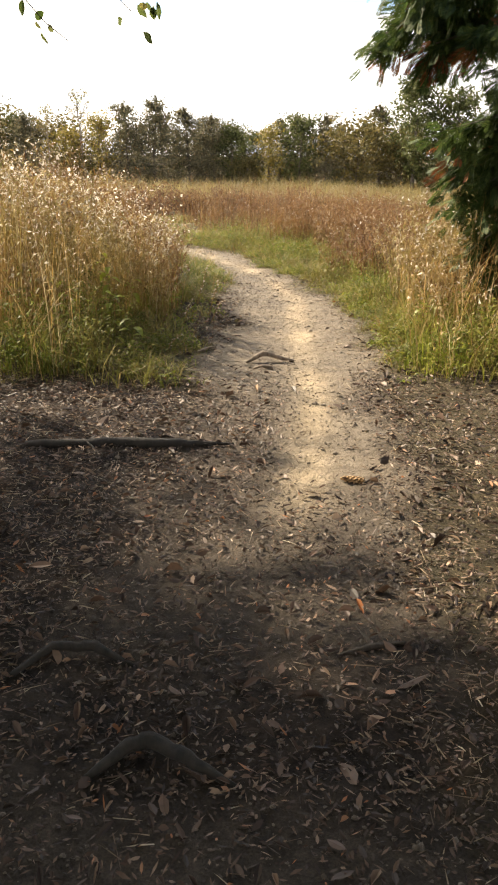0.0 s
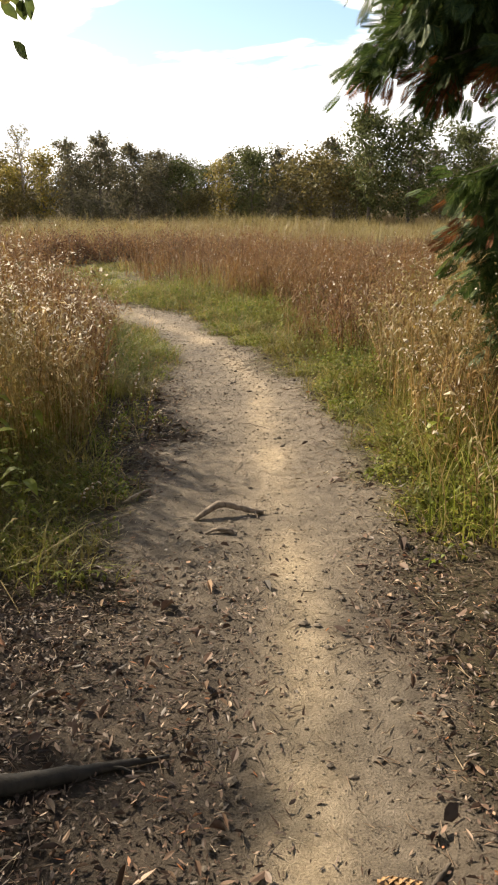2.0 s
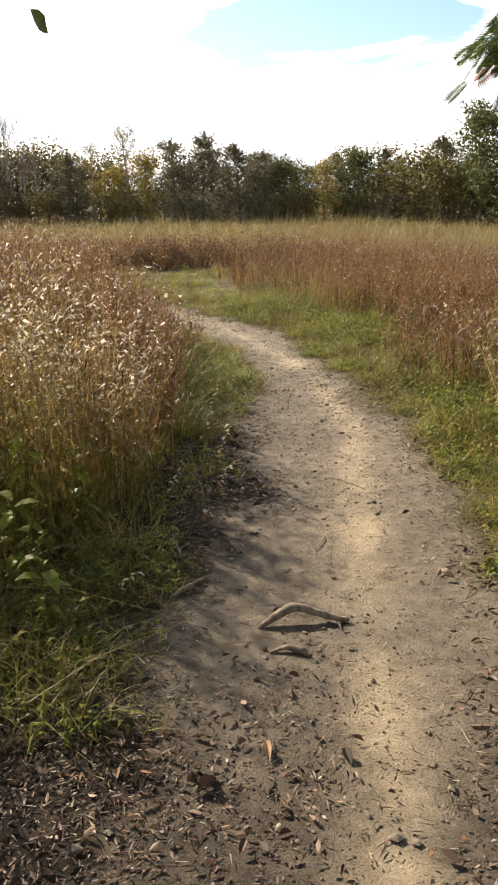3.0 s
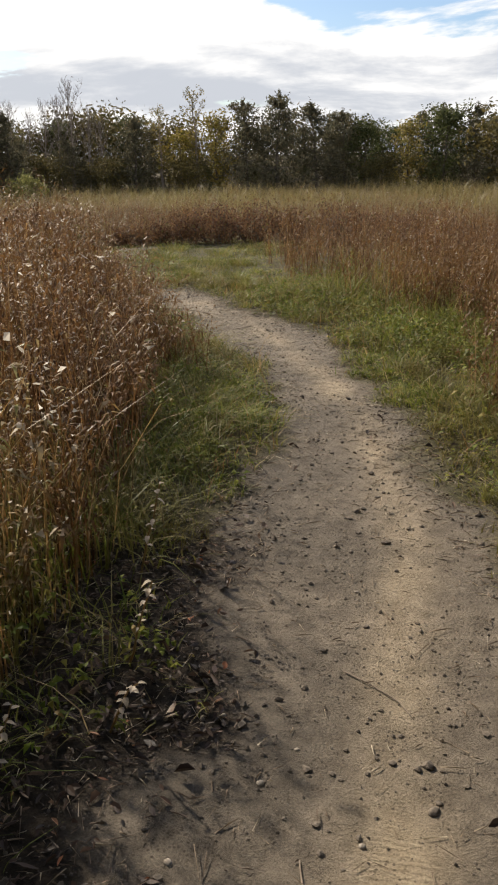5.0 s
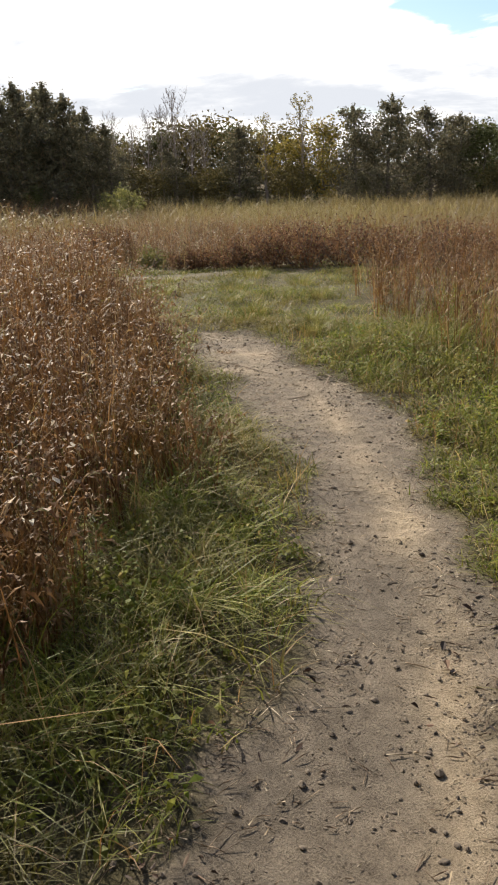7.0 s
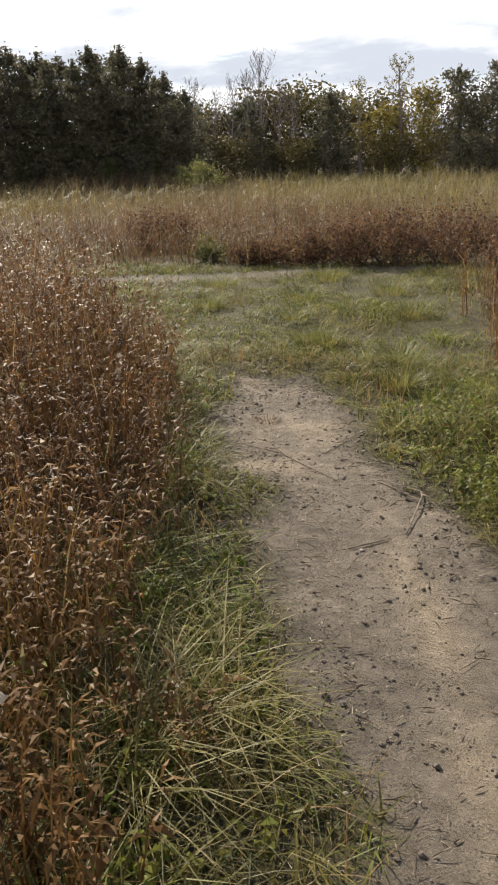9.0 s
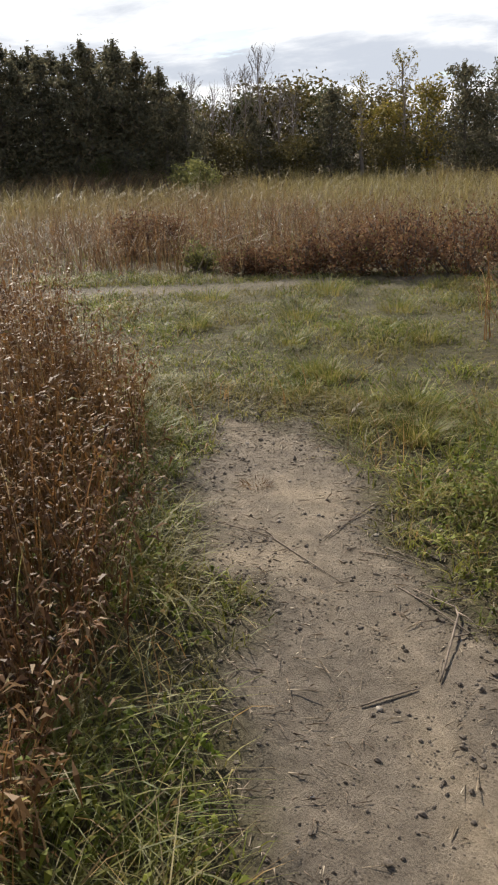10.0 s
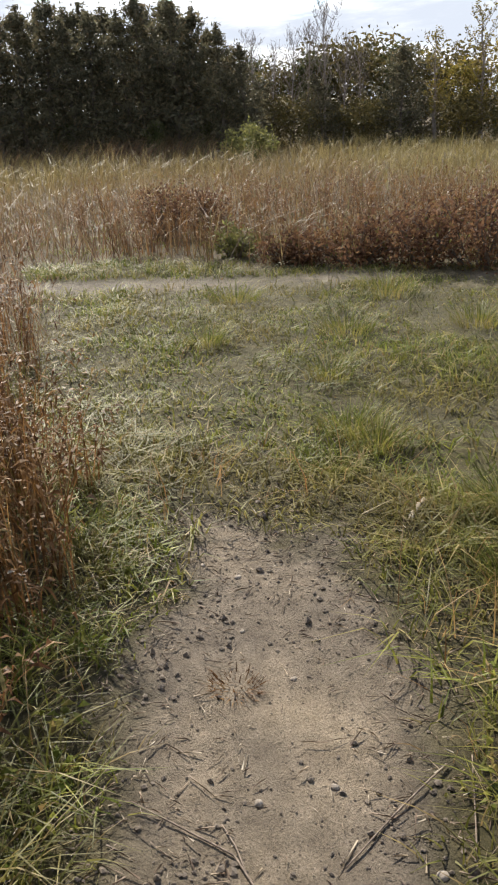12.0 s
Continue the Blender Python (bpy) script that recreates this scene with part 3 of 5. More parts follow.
def forbs():
    """Dead stems with curled leaves, and pale seed fluff at their tips."""
    f = Geo()

    def w(x, y):
        return tall_weight(x, y) * (0.25 + 0.75 * (vnoise(x, y, 0.9, 51) > -0.25)) * (0.3 + 0.7 * (vnoise(x, y, 2.7, 55) > -0.3)) * np.interp(y, [8, 10.5], [0.8, 1])

    x, y = scatter(21000, -6.5, 4.5, 6.5, 19.5, w)
    fx, fy = scatter(4500, -11, 1.5, 19.6, 24.5, lambda x, y: tall_weight(x, y) * (0.2 + 0.8 * (vnoise(x, y, 0.6, 53) > -0.1)))
    nx_, ny_ = scatter(5500, -4.0, 3.5, 6.5, 10.8, w)
    lx, ly = scatter(9000, -4.8, 0.0, 10.5, 15.6, lambda x, y: tall_weight(x, y) * (zones(x, y)[6] > 0))
    rx, ry = scatter(15000, -0.5, 8.5, 11.0, 20.5, lambda x, y: tall_weight(x, y) * (0.15 + 0.85 * (vnoise(x, y, 0.8, 47) < 0.2)))
    # loose brown clumps that stand out into the green strip
    gx, gy = scatter(9000, -4, 4.5, 9, 18.5, lambda x, y: zones(x, y)[0] * (zones(x, y)[6] <= 0) * (zones(x, y)[2] < 0.2) * (zones(x, y)[5] > 0.55) * step(0.15, 0.5, vnoise(x, y, 1.0, 58)))
    x, y = np.r_[x, fx, nx_, lx, rx, gx], np.r_[y, fy, ny_, ly, ry, gy]
    # seven stems spring from one root and fan out
    root = RNG.permutation(len(x))[:len(x) // 7]
    x, y = np.repeat(x[root], 7), np.repeat(y[root], 7)
    n = len(x)
    vigour = np.repeat(RNG.uniform(0.55, 1.15, len(root)), 7)
    x, y = x + RNG.normal(0, 0.04, n), y + RNG.normal(0, 0.04, n)
    z0 = ground_z(x, y)
    e = zones(x, y)[5]
    h = vigour * (1 + 0.28 * vnoise(x, y, 2.0, 54)) * (0.72 + 0.5 * RNG.random(n)) * np.where(x < 0, np.interp(y, [7, 8.5, 10, 11, 12.5, 15, 19], [1.9, 1.85, 1.5, 1.2, 0.92, 0.82, 0.7]), np.interp(y, [7, 9, 10.5, 12.5, 15, 19], [1.75, 1.6, 1.05, 0.72, 0.66, 0.62])) * (1 + 0.18 * vnoise(x, y, 0.6, 52)) * (0.5 + 0.5 * step(0.25, 1.1, e))
    h = np.minimum(h, RNG.uniform(1.3, 1.62, n) * (0.55 + 0.45 * step(0.4, 1.3, e)))
    a = RNG.uniform(0, 2 * np.pi, n)
    bend = RNG.uniform(0.05, 0.45, n) * np.interp(h, [0.7, 1.5], [1.2, 0.6])
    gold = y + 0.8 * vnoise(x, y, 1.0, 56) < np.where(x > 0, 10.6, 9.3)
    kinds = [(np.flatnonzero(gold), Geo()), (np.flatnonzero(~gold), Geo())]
    v, t = blades(x, y, h, np.full(n, 0.007), bend, 3, a)
    for i, g in kinds:
        g.add(v.reshape(n, 7, 3)[i], (np.arange(len(i))[:, None, None] * 7 + t[:5][None]).reshape(-1, 3))
    for k in range(12):
        u = RNG.uniform(0.15, 1.0, n) ** 0.8
        px = x + np.cos(a) * bend * h * u * u
        py = y + np.sin(a) * bend * h * u * u
        pz = z0 + h * (u - 0.35 * bend * u * u)
        b = RNG.uniform(0, 2 * np.pi, n)
        ln, wd, dr = RNG.uniform(0.025, 0.07, n), RNG.uniform(0.003, 0.0065, n), RNG.uniform(-0.9, 0.5, n)
        ln, wd = ln * np.where(gold, 1.15, 1.0), wd * np.where(gold, 1.25, 1.0)
        o = np.stack([px, py, pz], 1)
        d = np.stack([np.cos(b), np.sin(b), dr], 1)
        s = np.stack([-np.sin(b), np.cos(b), RNG.normal(0, 0.4, n)], 1)
        mid = o + d * (ln * 0.5)[:, None] + np.array([0, 0, 0.012])
        tip = o + d * ln[:, None] * [1, 1, 1.25]
        v = np.stack([o, mid - s * wd[:, None], mid + s * wd[:, None], tip], 1)
        for i, g in kinds:
            g.add(v[i], (np.arange(len(i))[:, None, None] * 4 + np.array([(0, 1, 2), (1, 3, 2)])[None]).reshape(-1, 3))
    pick = RNG.random(n) < np.interp(y, [7, 8.6, 10, 16], [0.75, 0.5, 0.09, 0.05])
    for k in range(7):
        i = np.flatnonzero(pick & (RNG.random(n) < 0.65))
        m = len(i)
        u = RNG.uniform(0.8, 1.03, m)
        o = np.stack([x[i] + np.cos(a[i]) * bend[i] * h[i] * u * u, y[i] + np.sin(a[i]) * bend[i] * h[i] * u * u, z0[i] + h[i] * (u - 0.35 * bend[i] * u * u)], 1)
        o += RNG.normal(0, 0.018, (m, 3))
        r = (RNG.uniform(0.0025, 0.006, m) * np.interp(y[i], [9, 12], [1.5, 0.9]))[:, None]
        d1, d2, d3 = RNG.normal(0, 1, (m, 3)), RNG.normal(0, 1, (m, 3)), RNG.normal(0, 1, (m, 3))
        v = np.stack([o + d1 * r, o + d2 * r, o + d3 * r, o - d2 * r], 1).reshape(-1, 3)
        tr = (np.arange(m)[:, None, None] * 4 + np.array([(0, 1, 2), (0, 2, 3)])[None]).reshape(-1, 3)
        f.add(v, tr)
    stuff("golden_forbs", kinds[0][1], MAT_FORB, "golden-brown dead wildflower stems with curled leaves", "plants")
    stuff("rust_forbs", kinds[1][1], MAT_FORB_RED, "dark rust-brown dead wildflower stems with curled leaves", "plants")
    stuff("seed_heads", f, MAT_FLUFF, "pale fluffy seed heads on dead stems", "plants")


short_grass()
lodged_grass()
low_weeds()
straw_grass()
forbs()


# ---- trees ----
def leaf_cards(centres, size, rng, flat=0.0, slim=0.45, rise=0.0):
    """Small two-triangle leaves, tilted at random."""
    n = len(centres)
    d1 = rng.normal(0, 1, (n, 3)) * [1, 1, 1 - flat] + [0, 0, rise]
    d1 /= np.linalg.norm(d1, axis=1)[:, None]
    d2 = np.cross(d1, rng.normal(0, 1, (n, 3)))
    d2 /= np.linalg.norm(d2, axis=1)[:, None] + 1e-9
    s = (size * rng.uniform(0.6, 1.4, n))[:, None]
    v = np.stack([centres - d1 * s, centres + d2 * s * slim, centres + d1 * s, centres - d2 * s * slim], 1).reshape(-1, 3)
    t = (np.arange(n)[:, None, None] * 4 + np.array([(0, 1, 2), (0, 2, 3)])[None]).reshape(-1, 3)
    return v, t


def limb(start, end, sag, rng, k=5):
    u = np.linspace(0, 1, k)[:, None]
    p = np.array(start) * (1 - u) + np.array(end) * u
    p[:, 2] += sag * np.sin(np.pi * u[:, 0])
    p[1:-1] += rng.normal(0, 0.04, (k - 2, 3)) * np.linalg.norm(np.subtract(end, start)) * 0.5
    return p


def tree(name, seed, tall, crown, foliage, base, radius, leaves, leaf, label, wood=None):
    """crown: 'pine' (whorled, dense), 'round' (broad, leafy), 'sparse' (thin, upright) or 'bare'."""
    rng = np.random.default_rng(seed)
    root = tagged(new(name), label, "tree", "trees of the wood's edge")
    w, pts = Geo(), []
    lean = rng.normal(0, 0.03, 2)
    tp = np.stack([lean[0] * tall * np.linspace(0, 1, 7) ** 2, lean[1] * tall * np.linspace(0, 1, 7) ** 2, np.linspace(-0.15, tall * (0.96 if crown != "round" else 0.8), 7)], 1)
    tp[1:-1, :2] += rng.normal(0, 0.03, (5, 2))
    r0 = 0.009 * tall + 0.012 if crown == "bare" else 0.018 * tall + 0.02
    w.tube(tp, np.linspace(r0, 0.012, 7), 7)
    nl = {"pine": 45, "round": 26, "sparse": 24, "bare": 38}[crown]
    for i in range(nl):
        u = base + (0.97 - base) * (i + rng.random()) / nl
        if crown == "pine":
            u = base + (0.95 - base) * (i // 5 + rng.uniform(-0.22, 0.22) + 0.3) / 9
        o = np.array([np.interp(u * tall, tp[:, 2], tp[:, k]) for k in range(2)] + [min(u * tall, tp[-1, 2])])
        a = i * 2.4 + rng.normal(0, 0.4)
        prof = {"pine": (1 - 0.92 * max(0.0, (u - base) / (1 - base)) ** 1.7) * rng.uniform(0.75, 1.12), "round": np.sin(np.pi * (0.18 + 0.74 * (u - base) / (1 - base))), "sparse": 0.35 + 0.65 * np.sin(np.pi * (u - base) / (1 - base)), "bare": 0.3 + 0.7 * np.sin(np.pi * (u - base) / (1 - base))}[crown]
        ln = radius * prof * rng.uniform(0.65, 1.15)
        rise = {"pine": rng.uniform(0.1, 0.6) + 0.9 * max(0.0, u - 0.6), "round": rng.uniform(0.1, 0.8), "sparse": rng.uniform(0.6, 1.5), "bare": rng.uniform(1.3, 2.6)}[crown]
        e = o + [np.cos(a) * ln, np.sin(a) * ln, ln * rise]
        p = limb(o, e, -0.08 * ln if crown == "pine" else 0.05 * ln, rng)
        w.tube(p[::2], np.linspace(max(0.009, r0 * (0.2 if crown == "bare" else 0.33) * (1 - u * 0.6)), 0.005, 5)[::2], 3)
        if crown in ("bare", "sparse"):
            for _ in range(12 if crown == "bare" else 5):
                q = p[rng.integers(1, 5)] 
                e2 = q + [rng.normal(0, 0.26) * ln, rng.normal(0, 0.26) * ln, rng.uniform(0.15, 0.6) * max(ln, 0.5)]
                w.tube(limb(q, e2, 0, rng, 3), [0.006, 0.005, 0.0035], 3)
                if crown == "sparse":
                    pts.append(q + (e2 - q) * rng.random((5, 1)) + rng.normal(0, 0.05, (5, 3)))
        m = max(3, int(leaves / nl))
        if crown == "pine":
            tips = o + (e - o) * rng.uniform(0.3, 1.08, (8, 1)) + rng.normal(0, 1, (8, 3)) * np.array([0.17, 0.17, 0.07]) * ln + [0, 0, 0.04]
            c = tips[rng.integers(0, 8, m)] + rng.normal(0, 1, (m, 3)) * (0.09 + 0.09 * ln) * np.array([1, 1, 0.85])
            pts.append(c)
        elif crown == "round":
            u2 = rng.random(m) ** 0.45
            k = rng.uniform(-1, 1, (9, 3)) * 0.27 * radius
            c = o + (e - o) * u2[:, None] + k[rng.integers(0, 9, m)] + rng.uniform(-1, 1, (m, 3)) * 0.17 * radius
            pts.append(c)
        elif crown == "sparse":
            pts.append(o + (e - o) * rng.random((m, 1)) + rng.normal(0, 0.07, (m, 3)))
    part("trunk", w.mesh("trunk", wood or MAT_BARK), root)
    if crown == "pine":
        # the leading shoot and two beside it
        for q in ((0, 0, 0), (0.16, 0.05, -0.2), (-0.12, -0.14, -0.28)):
            u2 = rng.random((60, 1))
            pts.append(tp[-1] + np.array(q) + [0, 0, 0.12] + rng.normal(0, 1, (60, 3)) * [0.05, 0.05, 0.16] * (1.2 - 0.5 * u2))
    if crown != "bare":
        g = Geo()
        c = np.concatenate(pts)
        c = c[c[:, 2] > 0.05]
        g.add(*leaf_cards(c, leaf, rng, 0.2, 0.34, 0.45) if crown == "pine" else leaf_cards(c, leaf, rng, 0.2, 0.45))
        part("crown", g.mesh("crown", foliage), root)
    return root


def plant_wood():
    kinds = {
        "p": [tree("pine_tree", 11 + k, 5.0, "pine", MAT_PINE, 0.05, 2.0, 4800, 0.095, "dark green bushy young pine at the field's edge") for k in range(3)],
        "P": [tree("pine_tree", 21 + k, 5.6, "pine", MAT_PINE, 0.06, 1.4, 4600, 0.09, "dark green tall pine in a dense stand") for k in range(2)],
        "g": [tree("broadleaf_tree", 31 + k, 5.0, "round", MAT_LEAF_GREEN, 0.12, 1.5, 4400, 0.088, "green leafy tree at the field's edge") for k in range(2)],
        "y": [tree("broadleaf_tree", 41, 4.4, "round", MAT_LEAF_YELLOW, 0.10, 1.1, 2600, 0.08, "yellow-green autumn tree among pines")],
        "o": [tree("bushy_tree", 51, 3.2, "round", MAT_LEAF_OLIVE, 0.04, 1.9, 3600, 0.09, "olive-brown bushy autumn tree")],
        "t": [tree("slender_poplar", 61, 5.0, "sparse", MAT_LEAF_YELLOW, 0.25, 0.75, 420, 0.055, "slender pale-leaved poplar rising above the wood", wood=MAT_TWIG)],
        "b": [tree("bare_tree", 71 + k, 5.0, "bare", None, 0.25, 0.62, 0, 0.1, "leafless grey birch with fine twigs", wood=MAT_TWIG) for k in range(2)],
    }
    own = {ob: {k: 5.0 for k in "pgtb"}.get(kind, {"P": 5.6, "y": 4.4, "o": 3.2}.get(kind)) for kind, obs in kinds.items() for ob in obs}
    places = [("y", -12.0, 43.9, 3.5), ("p", -10.7, 44.4, 3.7), ("p", -9.4, 44.8, 3.95), ("p", -7.6, 45.2, 3.6), ("p", -6.4, 45.4, 3.2), ("g", -5.5, 45.6, 3.0),
              ("y", -3.6, 45.8, 3.0), ("g", -2.0, 45.9, 3.5), ("p", -0.7, 46.0, 3.3), ("o", 0.9, 44.0, 2.9), ("p", 2.1, 45.9, 3.8), ("g", 3.5, 41.8, 5.0), ("g", 5.2, 41.6, 4.5),
              ("o", 3.0, 43.0, 2.4), ("g", 7.6, 41.2, 4.2), ("p", 9.8, 40.5, 4.4), ("b", -20.0, 40.0, 3.6), ("b", -18.8, 40.7, 3.5), ("b", -17.8, 41.3, 4.4), ("b", -19.4, 40.3, 3.1), ("b", -18.3, 41.0, 3.8), ("b", -17.2, 41.6, 3.3), ("b", -16.7, 41.9, 2.9), ("b", -20.7, 39.4, 3.0), ("p", -15.4, 42.6, 3.1),
              ("t", -14.3, 43.0, 3.4), ("y", -13.5, 43.4, 2.7), ("t", -12.8, 43.6, 4.1), ("p", -17.7, 41.0, 2.3), ("p", -19.6, 39.8, 2.2), ("o", -18.6, 40.2, 1.5), ("o", -16.4, 41.6, 1.4),
              ("o", -13.0, 42.8, 1.4), ("o", -4.6, 44.6, 1.3)]
    used = {k: 0 for k in kinds}

    def put(kind, x, y, top):
        obs = kinds[kind]
        ob = obs[used[kind] % len(obs)]
        z = float(height(np.array([x]), np.array([y]))[0]) - 0.05
        k = (top - z) / own[ob]
        m = pose(x, y, z, 0, 0, random.uniform(0, 360)) @ Matrix.Diagonal((k * random.uniform(0.92, 1.1), k * random.uniform(0.92, 1.1), k, 1))
        if used[kind] < len(obs):
            ob.matrix_world = m
        else:
            c = copy_thing(ob, Matrix.Identity(4))
            c.matrix_world = m
        used[kind] += 1

    for row in places:
        put(*row)
    # the dense pine stand
    for k in range(26):
        u = (k % 13 + random.uniform(-0.3, 0.3)) / 12
        x, y = -25.6 + 7.0 * u, 31.2 + 6.2 * u
        d = 0.0 if k < 13 else 1.8
        put("P", x - 0.75 * d, y + 0.66 * d, np.interp(u, [0, 0.75, 0.92, 1], [4.45, 4.4, 3.9, 3.3]) + random.uniform(-0.45, 0.35) + 0.1 * d)
    # low bushes along the foot of the wood
    for k in range(32):
        a = radians(-24 + 70 * (k + random.uniform(-0.3, 0.3)) / 32)
        r = random.uniform(36.5, 38.0) if a < radians(36) else random.uniform(32.0, 33.5)
        put(random.choice("gogp"), -math.sin(a) * r, 10 + math.cos(a) * r, random.uniform(0.7, 1.4))
    # the second row, that closes the gaps
    for k in range(40):
        a = radians(-22 + 64 * (k + random.uniform(-0.3, 0.3)) / 40)
        r = random.uniform(38.5, 40.5)
        put(random.choice("pppgpo"), -math.sin(a) * r, 10 + math.cos(a) * r, random.uniform(2.5, 3.5))


plant_wood()


def near_trees():
    """The broad tree that shades the start of the trail, and unseen copies added to block light."""
    root = tree("shade_tree", 91, 6.4, "round", MAT_LEAF_NEAR, 0.36, 2.6, 11000, 0.095, "broad leafy tree shading the start of the trail")
    root.matrix_world = pose(-5.1, 5.9, -0.05, 0, 0, 40)
    # copies out of view, added to cut skylight and lengthen the shade
    for x, y, r, k in ((-7.3, 7.0, 120, 1.05), (4.0, 0.6, 200, 1.15), (-3.0, 2.4, 250, 1.15), (-1.6, -2.6, 280, 1.2), (2.0, -2.4, 310, 1.25), (4.9, 4.6, 20, 1.1), (0.8, -7.5, 80, 1.3), (-6.0, -3.0, 150, 1.3), (7.0, -4.0, 30, 1.3), (8.2, 3.2, 70, 1.2)):
        c = copy_thing(root, Matrix.Identity(4))
        c.matrix_world = pose(x, y, -0.05, 0, 0, r) @ Matrix.Diagonal((k, k, k, 1))
    # the low branch with a few large leaves that hangs over the trail
    rng = np.random.default_rng(92)
    w, g = Geo(), Geo()
    tips = []
    for a, b in (((-5.1, 5.95, 2.9), (-0.8, 6.85, 2.62)), ((-1.9, 6.9, 2.75), (0.0, 6.8, 2.66)), ((-1.4, 6.9, 2.66), (-0.42, 6.75, 2.22)), ((-1.0, 6.85, 2.7), (-0.22, 6.8, 2.42)), ((-1.7, 6.95, 2.7), (-0.66, 7.0, 2.2)), ((-2.2, 6.95, 2.75), (-1.02, 6.85, 2.02))):
        p = limb(a, b, 0.10, rng, 8)
        w.tube(p, np.linspace(0.03 if a[0] < -5 else 0.007, 0.0025, 8), 5)
        for _ in range(15):
            q = p[rng.integers(3, 8)] + rng.normal(0, 0.05, 3)
            if q[0] > -1.7:
                tips.append(q)
    for q in tips:
        # a hanging leaf: pointed oval, folded along the middle
        ln, wd = rng.uniform(0.05, 0.105), rng.uniform(0.018, 0.032)
        d = rng.normal(0, 0.45, 3) + [0, 0, -1]
        d /= np.linalg.norm(d)
        sd = np.cross(d, rng.normal(0, 1, 3))
        sd /= np.linalg.norm(sd)
        nn = np.cross(d, sd)
        rows = [q, q + d * ln * 0.25 + sd * wd * 0.8 + nn * 0.006, q + d * ln * 0.25 - sd * wd * 0.8 + nn * 0.006, q + d * ln * 0.55 + sd * wd + nn * 0.006, q + d * ln * 0.55 - sd * wd + nn * 0.006,
                q + d * ln * 0.82 + sd * wd * 0.5, q + d * ln * 0.82 - sd * wd * 0.5, q + d * ln, q + d * ln * 0.25, q + d * ln * 0.55, q + d * ln * 0.82]
        g.add(rows, [(0, 1, 8), (0, 8, 2), (1, 3, 9), (1, 9, 8), (8, 9, 4), (8, 4, 2), (3, 5, 10), (3, 10, 9), (9, 10, 6), (9, 6, 4), (5, 7, 10), (10, 7, 6)])
    part("branch", w.mesh("branch", MAT_BARK), root).matrix_parent_inverse = root.matrix_world.inverted()
    part("hanging_foliage", g.mesh("hanging_foliage", MAT_LEAF_NEAR), root).matrix_parent_inverse = root.matrix_world.inverted()


def spray_shape():
    """A flat fan of scale leaves, 1 long, along +x, in the xy plane."""
    v, t = [], []

    def sliver(a, b, w):
        a, b = np.array(a), np.array(b)
        d = (b - a) / np.linalg.norm(b - a)
        s_ = np.array([-d[1], d[0], 0]) * w
        k = len(v)
        v.extend([a, a + (b - a) * 0.45 + s_, b, a + (b - a) * 0.45 - s_])
        t.extend([(k, k + 1, k + 2), (k, k + 2, k + 3)])

    sliver((0, 0, 0), (1, 0, 0), 0.028)
    for i in range(10):
        u = 0.06 + 0.09 * i
        ln = 0.5 * np.sin(np.pi * (0.25 + 0.62 * i / 10)) + 0.06
        for sgn in (1, -1):
            tip = (u + ln * 0.75, sgn * ln * 0.62, -0.10 * ln)
            sliver((u, 0, 0), tip, 0.031)
    return np.array(v), np.array(t)


